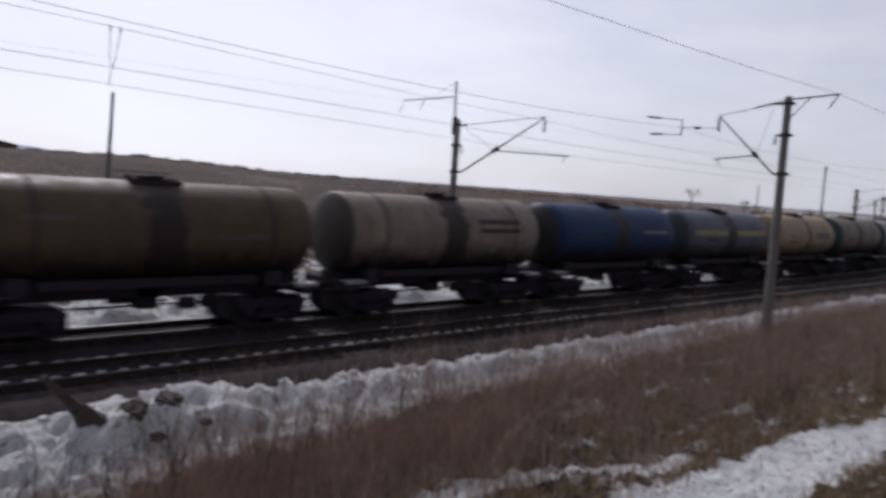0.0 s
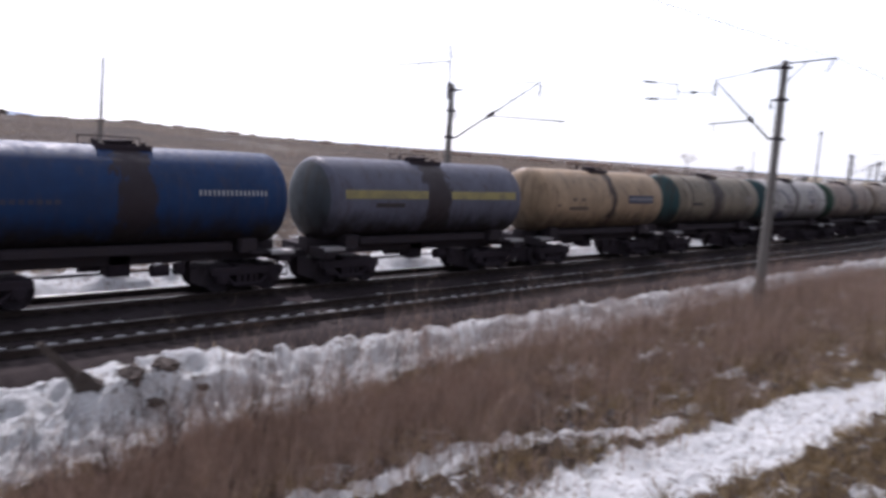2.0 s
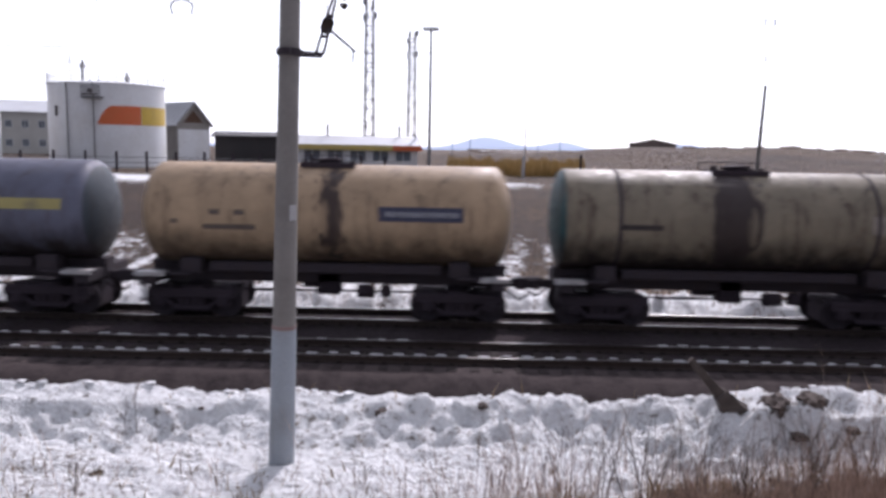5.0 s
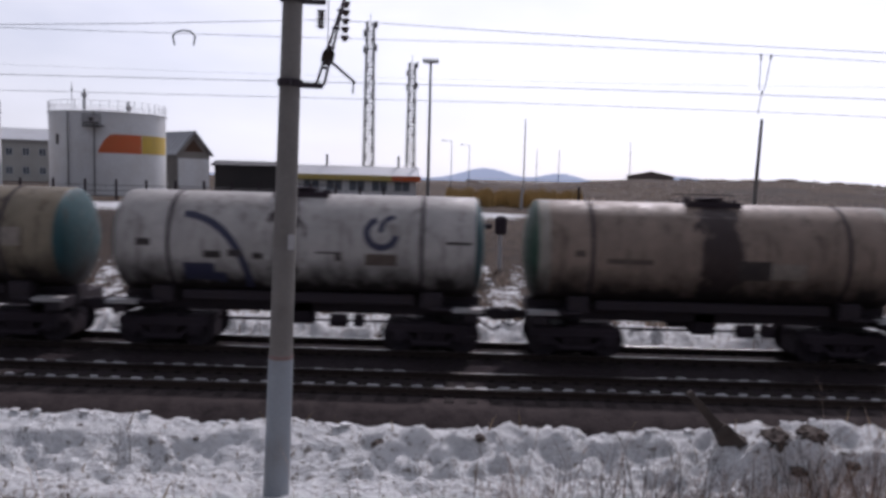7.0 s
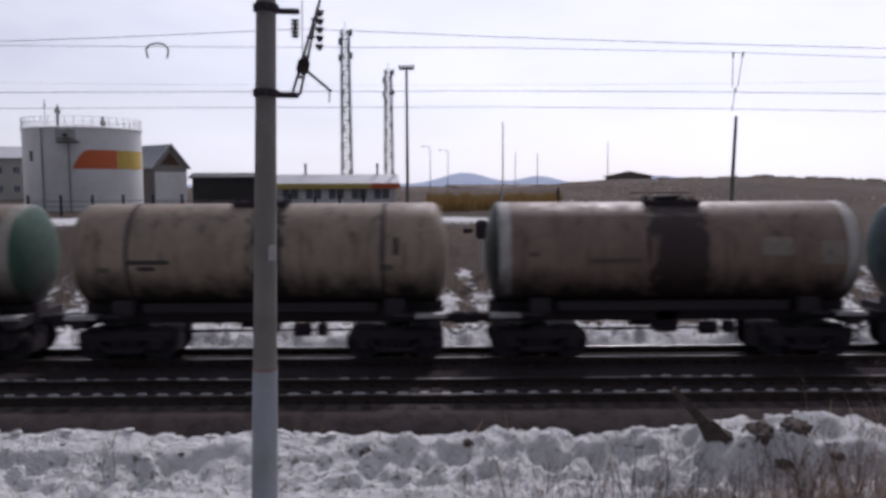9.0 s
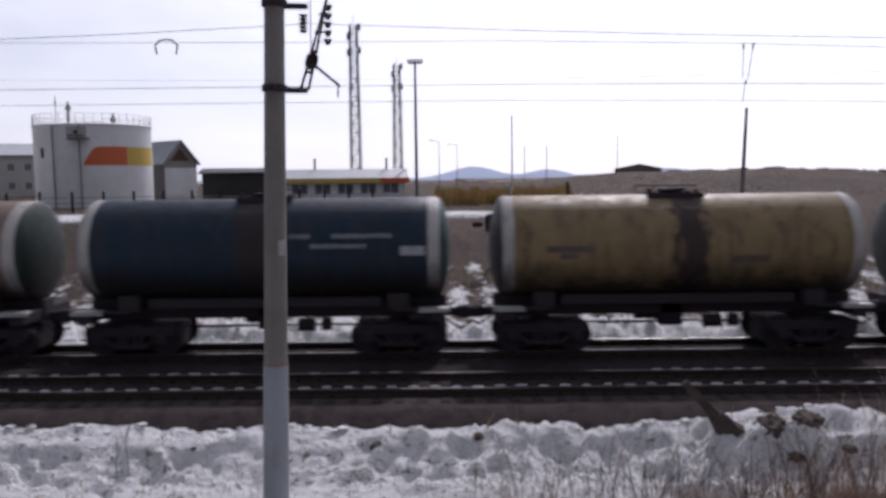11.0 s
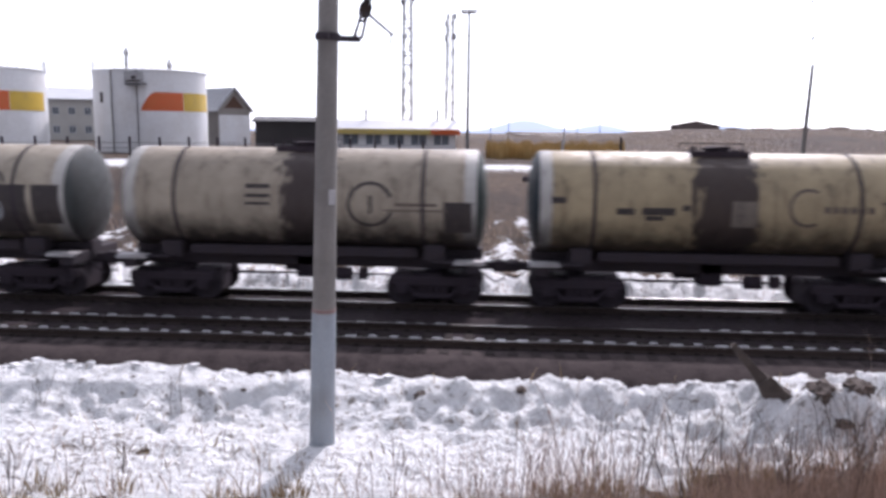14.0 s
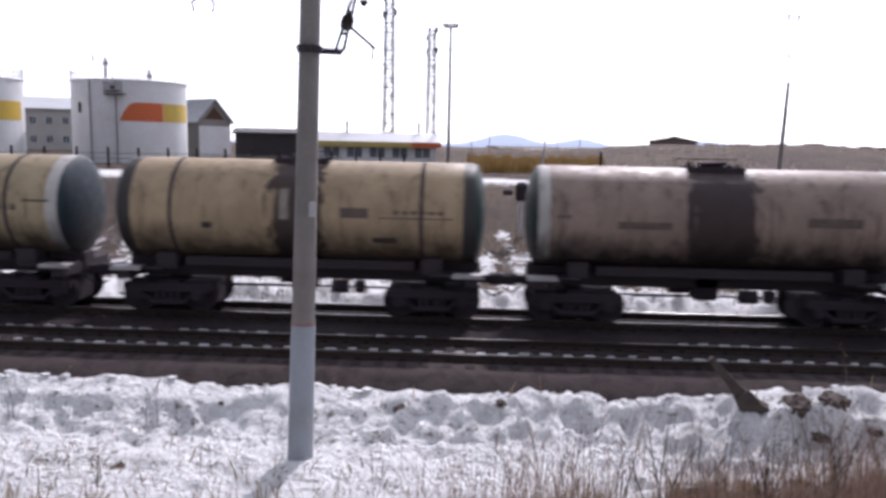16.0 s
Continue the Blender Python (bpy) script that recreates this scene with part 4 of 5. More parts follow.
def hung(off, z, sag, stops=NEAR_SPANS, r=0.008, fall=0.0):
    pts = []
    for a, b in zip(stops, stops[1:]):
        for k in range(8):
            u = k / 8
            s = a + (b - a) * u
            p, _ = line(s, off)
            pts.append((p.x, p.y, z - 4 * sag * u * (1 - u) - fall * ease(s, 0, 34)))
    wire(pts, r)


hung(0.0, 7.35, 0.0, FAR_SPANS, fall=0.5)
hung(0.0, 9.38, 0.3, FAR_SPANS, fall=1.1)
hung(-4.0, 7.35, 0.0, fall=0.4)
hung(-4.0, 8.85, 0.45, fall=0.3)
hung(9.9, 9.5, 0.3, FAR_SPANS, 0.004)
hung(-11.25, 9.85, 0.25, r=0.008)


def wire_jumper():
    ob = thing("wire_jumper", pose(-8.1, 23.35, 9.07), "small dark jumper loop hanging on an overhead wire", "wire jumper")
    pts = [(-0.33, 0, -0.02), (-0.2, 0, 0.12), (0.0, 0, 0.15), (0.2, 0, 0.12), (0.33, 0, -0.02), (0.28, 0, -0.28)]
    bm = bmesh.new()
    for a, b in zip(pts, pts[1:]):
        rod(bm, a, b, 0.025, sides=6)
    rod(bm, pts[0], (-0.28, 0, -0.28), 0.025, sides=6)
    part("loop", bm, WIRE, ob)


wire_jumper()


def wire_hanger():
    ob = thing("wire_hanger", pose(8.95, 23.35, 0), "thin hanger rods with insulators between overhead wires", "wire hanger")
    for a, b in (((-0.1, 0, 8.95), (-0.1, 0, 7.9)), ((0.2, 0, 8.95), (0.05, 0, 7.9)), ((0.0, 0, 7.9), (-0.1, 0, 7.2))):
        bm = bmesh.new()
        rod(bm, a, b, 0.012, sides=5)
        insulator(bm, Vector(a).lerp(Vector(b), 0.05), Vector(a).lerp(Vector(b), 0.2), 0.04, 2)
        part("rod", bm, WIRE, ob)


wire_hanger()


# ---- the depot beyond the railway ----
def on_ground(x, y, turn=0.0, sink=0.0):
    return pose(x, y, height(x, y) - sink, 0, 0, turn)


def at(az, dist):
    """A place from its bearing (degrees to the left of straight ahead) and distance."""
    return -dist * math.sin(radians(az)), dist * math.cos(radians(az))


def storage_tank(x, y, r, h, label):
    tank = thing("storage_tank", on_ground(x, y, 0, 0.3), label, "storage tank", "oil storage tanks")
    bm = bmesh.new()
    lathe(bm, [(0, r), (h * 0.328, r), (h * 0.33, r), (h * 0.334, r + 0.01), (h * 0.338, r), (h * 0.34, r), (h * 0.658, r), (h * 0.66, r), (h * 0.664, r + 0.01), (h * 0.668, r), (h * 0.67, r), (h - 0.05, r), (h, r), (h + 0.02, r + 0.12), (h + 0.1, r + 0.12), (h + 0.15, r - 0.05), (h + 0.75, 0.3)], "Z", 64)
    part("tank_shell", bm, WHITE, tank, smooth=True)
    bm = bmesh.new()
    n = 44
    for k in range(n):
        a, b = 2 * math.pi * k / n, 2 * math.pi * (k + 1) / n
        p, q = [Vector((r * math.cos(t), r * math.sin(t), h + 0.1)) for t in (a, b)]
        rod(bm, p, p + Vector((0, 0, 1.05)), 0.03, sides=5)
        for z in (0.55, 1.05):
            rod(bm, p + Vector((0, 0, z)), q + Vector((0, 0, z)), 0.022, sides=5, caps=False)
    part("railing", bm, PALE_STEEL, tank, "thin steel railing round the roof")

    def curved(bm, a0, a1, z0, z1, cut=0.0, m=12):
        rows = []
        for k in range(m + 1):
            u = k / m
            a = radians(a0 + (a1 - a0) * u)
            low = z0
            top = z1 - (z1 - z0) * cut * (1 - min(1, u / 0.35)) ** 2
            rows.append([bm.verts.new(((r + 0.03) * math.sin(a), -(r + 0.03) * math.cos(a), z)) for z in (low, top)])
        for p, q in zip(rows, rows[1:]):
            bm.faces.new((p[0], p[1], q[1], q[0]))

    bm = bmesh.new()
    curved(bm, 14, 56, h * 0.53, h * 0.75, 0.9)
    part("painted_band", bm, ORANGE, tank, "orange painted band with a slanted end")
    bm = bmesh.new()
    curved(bm, 56.5, 100, h * 0.53, h * 0.75)
    part("painted_band", bm, YELLOW, tank, "yellow painted band")
    bm = bmesh.new()
    curved(bm, -34, -29, h * 0.62, h * 0.74)
    part("warning_sign", bm, MARK_DARK, tank, "small dark warning sign")
    bm = bmesh.new()
    box(bm, 0.2, 2.1, -r - 0.75, -r + 0.15, h - 1.5, h - 1.3, 0.03)
    for x in (0.25, 1.15, 2.05):
        rod(bm, (x, -r - 0.7, h - 1.4), (x, -r - 0.7, h - 0.3), 0.04, sides=6)
    for z in (h - 0.3, h - 0.8):
        rod(bm, (0.2, -r - 0.7, z), (2.1, -r - 0.7, z), 0.04, sides=6)
    part("platform", bm, GALV, tank, "small grey steel platform")
    bm = bmesh.new()
    box(bm, 0.3, 2.0, -r - 0.82, -r - 0.75, h - 1.25, h - 0.35, 0.02)
    panel = part("panel", bm, PALE_STEEL, tank, "pale board on the platform")
    bm = bmesh.new()
    box(bm, 0.95, 1.4, -r - 0.83, -r - 0.815, h - 0.95, h - 0.6, 0.004)
    box(bm, 0.4, 1.9, -r - 0.83, -r - 0.815, h - 1.2, h - 1.05, 0.004)
    part("mark", bm, MARK_DARK, panel, "dark marks")
    bm = bmesh.new()
    for x in (-1.6, 1.1):
        y0 = -math.sqrt(max(0.1, r * r - x * x)) - 0.12
        rod(bm, (x, y0, 0.2), (x, y0, h), 0.06, sides=8)
    part("pipe", bm, GALV, tank, "grey vertical pipes")
    for vx, v0, v1, vr in ((-1.6, 0.4, 2.6, 0.14), (-2.9, 0.3, 3.2, 0.04), (3.0, 0.2, 1.4, 0.14)):
        bm = bmesh.new()
        lathe(bm, [(h + v0, vr), (h + v1 - 0.9, vr), (h + v1 - 0.85, vr * 2.2), (h + v1 - 0.5, vr * 2.2), (h + v1 - 0.45, vr), (h + v1, vr * 0.8)], "Z", 10, (vx, -2.0, 0))
        part("vent", bm, PALE_STEEL, tank, "vent pipe on the roof")
    return tank


def window_box(bm_pane, bm_frame, x, z, w, h, y):
    box(bm_pane, x - w / 2, x + w / 2, y - 0.03, y + 0.08, z, z + h)
    for a, b, c, d in ((-w / 2 - 0.08, w / 2 + 0.08, -0.08, 0), (-w / 2 - 0.08, w / 2 + 0.08, h, h + 0.08), (-w / 2 - 0.08, -w / 2, 0, h), (w / 2, w / 2 + 0.08, 0, h), (-0.04, 0.04, 0, h)):
        box(bm_frame, x + a, x + b, y - 0.08, y + 0.02, z + c, z + d)


def house(name, m, w, d, h, label, wall, roof, rise=0.0, gable_front=False, windows=(), overhang=0.4, fascia=None, category="building"):
    """A block with a flat or pitched roof, its front at local -y."""
    b = thing(name, m, label, category)
    bm = bmesh.new()
    box(bm, -w / 2, w / 2, -d / 2, d / 2, -0.6, h)
    if rise:
        if gable_front:
            for y in (-d / 2, d / 2):
                bm.faces.new([bm.verts.new(p) for p in ((-w / 2, y, h), (w / 2, y, h), (0, y, h + rise))])
        else:
            for x in (-w / 2, w / 2):
                bm.faces.new([bm.verts.new(p) for p in ((x, -d / 2, h), (x, d / 2, h), (x, 0, h + rise))])
    part("wall", bm, wall, b)
    bm = bmesh.new()
    o = overhang
    if rise:
        k = rise / ((w if gable_front else d) / 2)
        for s in (-1, 1):
            if gable_front:
                quad = [(s * (w / 2 + o), -d / 2 - o, h - o * k), (s * (w / 2 + o), d / 2 + o, h - o * k), (0, d / 2 + o, h + rise), (0, -d / 2 - o, h + rise)]
            else:
                quad = [(-w / 2 - o, s * (d / 2 + o), h - o * k), (w / 2 + o, s * (d / 2 + o), h - o * k), (w / 2 + o, 0, h + rise), (-w / 2 - o, 0, h + rise)]
            lo = [bm.verts.new((x, y, z + 0.02)) for x, y, z in quad]
            hi = [bm.verts.new((x, y, z + 0.2)) for x, y, z in quad]
            bm.faces.new(lo), bm.faces.new(hi)
            for a in range(4):
                bm.faces.new((lo[a], lo[(a + 1) % 4], hi[(a + 1) % 4], hi[a]))
    else:
        box(bm, -w / 2 - o, w / 2 + o, -d / 2 - o, d / 2 + o, h, h + 0.35, 0.03)
    part("roof", bm, roof, b)
    if fascia:
        for x0, x1, mat in fascia:
            bm = bmesh.new()
            box(bm, x0, x1, -d / 2 - o - 0.06, -d / 2 - o + 0.05, h - 0.3, h + 0.3)
            part("fascia", bm, mat, b, "painted board under the eaves")
    for x, z, ww, hh in windows:
        bp, bf = bmesh.new(), bmesh.new()
        window_box(bp, bf, x, z, ww, hh, -d / 2)
        f = part("window", bf, WHITE, b)
        part("pane", bp, PANE, f)
    return b


x, y = at(23.95, 91)
storage_tank(x, y, 5.75, 8.5, "white oil storage tank with an orange and yellow band")
x, y = at(33.9, 88)
storage_tank(x, y, 5.6, 8.0, "white oil storage tank with a yellow band and dark pipe")
x, y = at(29.0, 150)
house("warehouse", on_ground(x, y, 20), 30, 14, 6.6, "long pale plastered warehouse with rows of small windows", WALL_PALE, ROOF_PALE, 2.0, windows=[(-13 + 2.4 * k, z, 0.9, 1.1) for k in range(12) for z in (1.2, 4.2)])
x, y = at(19.58, 115.06)
shed = house("gabled_shed", on_ground(x, y, 50), 4.9, 8.0, 4.9, "grey shed with a ridged sheet metal gable roof", worn("grey_brown_plaster", (0.26, 0.24, 0.22), (0.17, 0.15, 0.14), 0.85, 0.0, 0.5), ROOF_PALE, 2.7, True)
for side in (-1, 1):
    for k in range(9):
        bm = bmesh.new()
        rod(bm, (0.05 * side, -4.3 + 1.07 * k, 7.83), (side * 2.8, -4.3 + 1.07 * k, 4.72), 0.07, sides=5)
        part("roof_seam", bm, GALV, shed)
bm = bmesh.new()
box(bm, -2.35, 2.35, -4.1, -4.003, 0.0, 4.1)
part("gable_facing", bm, WHITE, shed, "white painted lower gable wall")
bm = bmesh.new()
bm.faces.new([bm.verts.new(p) for p in ((-1.5, -4.03, 5.0), (1.5, -4.03, 5.0), (0, -4.03, 6.7))])
part("gable_opening", bm, RUST, shed, "brown boarded attic under the gable")
x, y = at(14.6, 102)
house("low_shed", on_ground(x, y, 8), 8.2, 6, 3.2, "low dark shed with a sheet metal roof", ROOF_DARK, ROOF_DARK, 0.5, windows=())
x, y = at(7.2, 92)
office = house("office_building", on_ground(x, y, 7), 13.6, 6, 2.35, "low white office with a yellow fascia and pale roof", WHITE, ROOF_PALE, 1.15, windows=[(-5.0 + 2.55 * k, 0.9, 1.7, 1.1) for k in range(5)], overhang=0.5, fascia=((-7.3, 4.0, FASCIA), (4.004, 7.3, ORANGE)))

for cx in (-3.4, 4.9):
    bm = bmesh.new()
    rod(bm, (cx, 0.1, 3.2), (cx, 0.1, 4.75), 0.13, sides=10)
    rod(bm, (cx, 0.1, 4.75), (cx, 0.1, 4.95), 0.22, 0.1, sides=10)
    part("chimney", bm, GALV, office, "grey sheet metal chimney pipe")


MAST_PAINT = worn("greyed_mast_paint", (0.26, 0.255, 0.26), (0.14, 0.12, 0.11), 0.6)


def lattice_mast(x, y, h, w, label):
    mast = thing("lattice_mast", on_ground(x, y, 20), label, "lattice mast", "lattice masts")
    bm = bmesh.new()
    for sx, sy in ((-1, -1), (1, -1), (1, 1), (-1, 1)):
        rod(bm, (sx * w, sy * w, -0.3), (sx * w * 0.7, sy * w * 0.7, h), 0.1, sides=6)
    part("leg", bm, MAST_PAINT, mast)
    bm = bmesh.new()
    n = int(h / 1.3)
    for k in range(n):
        z0, z1 = h * k / n, h * (k + 1) / n
        a, b = w * (1 - 0.3 * k / n), w * (1 - 0.3 * (k + 1) / n)
        for s in (-1, 1):
            rod(bm, (-a, s * a, z0), (a, s * a, z0), 0.06, sides=5)
            rod(bm, (s * a, -a, z0), (s * a, a, z0), 0.06, sides=5)
            rod(bm, (-a * (-1) ** k, s * a, z0), (b * (-1) ** k, s * b, z1), 0.055, sides=5)
            rod(bm, (s * a, -a * (-1) ** k, z0), (s * b, b * (-1) ** k, z1), 0.055, sides=5)
    part("bracing", bm, MAST_PAINT, mast)
    for z, s in ((h - 0.4, 1), (h - 1.8, -1), (h - 3.8, 1), (h - 4.2, -1)):
        bm = bmesh.new()
        box(bm, s * (w + 0.15) - 0.15, s * (w + 0.15) + 0.15, -0.3, 0.1, z - 0.5, z + 0.5, 0.04)
        part("antenna", bm, GALV, mast, "small grey antenna box")
    bm = bmesh.new()
    rod(bm, (0, 0, h), (0, 0, h + 1.2), 0.05, sides=6)
    part("lightning_rod", bm, GALV, mast)
    return mast


x, y = at(6.35, 120)
lattice_mast(x, y, 25.5, 0.75, "tall pale lattice radio mast")
x, y = at(3.3, 135)
lattice_mast(x, y, 21.5, 0.7, "shorter pale lattice radio mast")


def slim_pole(name, x, y, h, r, label, head="", lean=(0, 0), category="lamp post", material=GALV):
    p = thing(name, on_ground(x, y) @ pose(0, 0, 0, lean[0], lean[1], 0), label, category)
    bm = bmesh.new()
    rod(bm, (0, 0, -0.4), (0, 0, h), r, r * 0.65, 10)
    part("shaft", bm, material, p, smooth=True)
    if head:
        bm = bmesh.new()
        if head == "flood":
            box(bm, -0.9, 0.9, -0.4, 0.4, h, h + 0.1, 0.02)
            for k in range(5):
                box(bm, -0.95 + 0.4 * k, -0.65 + 0.4 * k, -0.6, -0.3, h + 0.1, h + 0.45, 0.03)
        elif head == "arm":
            rod(bm, (0, 0, h - 0.05), (-1.4, 0, h + 0.1), 0.04, sides=6)
            box(bm, -1.9, -1.3, -0.12, 0.12, h + 0.02, h + 0.16, 0.03)
        else:
            box(bm, -0.5, 0.5, -0.06, 0.06, h - 0.5, h - 0.4)
            for s in (-0.45, 0.45):
                rod(bm, (s, 0, h - 0.4), (s, 0, h - 0.15), 0.06, sides=8)
        part("lamp_head" if head != "cross" else "cross_arm", bm, GALV, p)
    return p


x, y = at(1.97, 96)
slim_pole("floodlight_mast", x, y, 16.3, 0.22, "tall steel floodlight mast", "flood")
x, y = at(-5.0, 84)
slim_pole("street_lamp", x, y, 9.0, 0.09, "thin pale street lamp on the far road", "", material=PALE_STEEL)
for az, dist, h in ((0.3, 150, 9), (-1.0, 160, 8.5), (-5.9, 170, 8), (-7.5, 165, 7), (-12.5, 170, 8)):
    x, y = at(az, dist)
    slim_pole("street_lamp", x, y, h, 0.09, "thin distant street lamp", "arm" if h > 8 else "")
x, y = at(-20.85, 64)
slim_pole("utility_pole", x, y, 7.6, 0.17, "leaning concrete utility pole on the brown slope", "", (0, 1.8), "utility pole", CONCRETE)
for az, dist, h in ((-69.97, 140, 12), (-72.0, 190, 10), (-81.5, 150, 9), (-83.5, 170, 9), (-66, 230, 9)):
    x, y = at(az, dist)
    slim_pole("utility_pole", x, y, h, 0.2, "distant utility pole near the bend", "cross", (0, 0), "utility pole")

for az, dist, w, h, label in ((-77.3, 430, 16, 6.0, "distant pale block building near the bend"), (-80.6, 520, 30, 5.0, "distant long pale building on the plain"), (-74.6, 480, 14, 4.5, "distant low pale building on the plain")):
    x, y = at(az, dist)
    house("distant_building", pose(x, y, height(x, y), 0, 0, az), w, 10, h + 4, label, WALL_PALE, ROOF_PALE, 1.2, windows=[(-w / 2 + 3 + 4 * k, h + 1.2, 1.4, 1.4) for k in range(int(w / 4) - 1)])

# low hut on the ridge
x, y = at(-13.9, 168)
HUT_WALL = worn("brown_hut_wall", (0.24, 0.19, 0.17), (0.08, 0.06, 0.055), 0.9)
house("ridge_hut", on_ground(x, y, -10, 0.9), 9.0, 6, 1.5, "low brown hut on the ridge of the slope", HUT_WALL, HUT_WALL, 0.9, True)


def reed_strip():
    """Ochre reeds beyond the yard, with two posts in them."""
    rnd = random.Random(31)
    reed = straw_material("ochre_reeds", (0.30, 0.2, 0.08), (0.5, 0.36, 0.16))
    spots = []
    for _ in range(5200):
        az = rnd.uniform(-9.2, 0.6)
        x, y = at(az, rnd.uniform(76, 88) + 2 * noise.noise((az, 0, 0)))
        h = rnd.uniform(0.9, 1.75) * (1 + 0.25 * noise.noise((az * 1.5, 3, 0)))
        spots.append((x, y, h, rnd.uniform(0.05, 0.11), rnd.gauss(0, 0.12), rnd.gauss(0, 0.12), 0))
    stems("dry_reeds", spots, reed, "strip of tall ochre reeds beyond the yard", "reeds")
    x, y = at(-9.0, 74)
    slim_pole("fence_post", x, y, 2.3, 0.17, "dark square wooden post beside the reeds", "", (0, 0), "post", DARK)
    x, y = at(-4.9, 74)
    slim_pole("fence_post", x, y, 2.0, 0.17, "pale post beside the reeds", "", (0, 0), "post", PALE_STEEL)


def dwarf_signal():
    x, y = at(-3.45, 40)
    ob = thing("dwarf_signal", on_ground(x, y, 4), "small dark railway signal on a pale post behind the train", "signal")
    bm = bmesh.new()
    rod(bm, (0, 0, -0.3), (0, 0, 1.9), 0.1, sides=10)
    part("post", bm, PALE_STEEL, ob)
    bm = bmesh.new()
    box(bm, -0.3, 0.3, -0.2, 0.2, 1.8, 2.75, 0.12)
    rod(bm, (0, -0.35, 2.5), (0, -0.15, 2.5), 0.13, sides=12)
    rod(bm, (0, -0.35, 2.1), (0, -0.15, 2.1), 0.13, sides=12)
    part("signal_head", bm, DARK, ob)
    bm = bmesh.new()
    box(bm, -0.95, -0.45, -0.15, 0.15, 2.1, 2.35, 0.05)
    part("bracket", bm, DARK, ob)


def yard_fence():
    a, b = Vector((*at(33, 72), 0)), Vector((*at(3.5, 76), 0))
    fence = thing("yard_fence", Matrix(), "open steel rail fence of the yard with dark posts", "fence")
    n = 16
    turn = math.degrees(math.atan2(b.y - a.y, b.x - a.x))
    for k in range(n):
        p, q = a.lerp(b, k / n), a.lerp(b, (k + 1) / n)
        zp, zq = height(p.x, p.y), height(q.x, q.y)
        bm = bmesh.new()
        box(bm, -0.1, 0.1, -0.1, 0.1, -0.4, 1.75, 0.03)
        o = part("post", bm, DARK, fence)
        o.matrix_basis = pose(p.x, p.y, zp, 0, 0, turn)
        length = (q - p).length
        for z in (0.35, 0.8, 1.25):
            bm = bmesh.new()
            rod(bm, (0.08, 0, z), (length - 0.08, 0, z), 0.03, sides=5)
            o = part("rail", bm, GALV, fence)
            o.matrix_basis = pose(p.x, p.y, min(zp, zq), 0, 0, turn)


yard_fence()
dwarf_signal()


def mountains():
    """Hills on the far horizon, with pale blue haze put into their colour and glow."""
    n = Nodes("far_hazed_hills", 1.0, 0.0, 0.0)
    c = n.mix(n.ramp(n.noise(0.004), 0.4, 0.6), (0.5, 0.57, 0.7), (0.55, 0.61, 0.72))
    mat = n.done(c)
    # the hills glow to imitate bright haze in front of them
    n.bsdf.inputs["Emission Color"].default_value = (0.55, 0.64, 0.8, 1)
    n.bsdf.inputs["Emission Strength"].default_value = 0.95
    bm = bmesh.new()
    rows = []
    for k in range(161):
        az = 40 - 0.75 * k
        x, y = at(az, 4300)
        peak = 62 * math.exp(-((az + 2.2) / 2.2) ** 2) + 42 * math.exp(-((az + 7.6) / 1.7) ** 2) + 40 * math.exp(-((az + 16) / 2.4) ** 2)
        top = 2 + peak + 5 * noise.noise((az * 0.9, 0, 3)) + 2 * noise.noise((az * 3, 1, 3))
        rows.append([bm.verts.new((x, y, -40)), bm.verts.new((x, y, top)), bm.verts.new((x * 1.08, y * 1.08, -40))])
    for p, q in zip(rows, rows[1:]):
        bm.faces.new((p[0], q[0], q[1], p[1]))
        bm.faces.new((p[1], q[1], q[2], p[2]))
    tagged(part("backdrop", bm, mat, smooth=True), "hills on the horizon with pale blue haze in their colour", "backdrop", kind="structure")


mountains()


# ---- plants and small things by the ditch ----
def stems(name, spots, material, label, category):
    """Many thin bent stems, each a narrow strip; a spot is x, y, height, width, lean x, lean y, side twigs."""
    verts, faces = [], []
    for x, y, h, w, lx, ly, twigs in spots:
        z = height(x, y) - 0.03
        a = random.uniform(0, math.pi)
        ca, sa = math.cos(a) * w / 2, math.sin(a) * w / 2
        n = len(verts)
        mx, my = x + lx * 0.35, y + ly * 0.35
        verts += [(x - ca, y - sa, z), (x + ca, y + sa, z), (mx - ca * 0.8, my - sa * 0.8, z + h * 0.55), (mx + ca * 0.8, my + sa * 0.8, z + h * 0.55), (x + lx, y + ly, z + h)]
        faces += [(n, n + 1, n + 3, n + 2), (n + 2, n + 3, n + 4)]
        for _ in range(twigs):
            u = random.uniform(0.4, 0.95)
            px, py, pz = x + lx * u * u, y + ly * u * u, z + h * u
            t, l = random.uniform(0, 2 * math.pi), h * random.uniform(0.12, 0.3)
            qx, qy, qz = px + l * 0.6 * math.cos(t), py + l * 0.6 * math.sin(t), pz + l * 0.9
            n = len(verts)
            verts += [(px, py, pz - w * 0.5), (px, py, pz + w * 0.5), (qx, qy, qz)]
            faces.append((n, n + 1, n + 2))
    me = bpy.data.meshes.new(name)
    me.from_pydata(verts, [], faces)
    me.materials.append(material)
    return tagged(new(name, me), label, category, kind="stuff")


def open_snow(x, y):
    """True on the trodden snow path and in the clear ditch."""
    return snow_cover(x, y) > 0.62


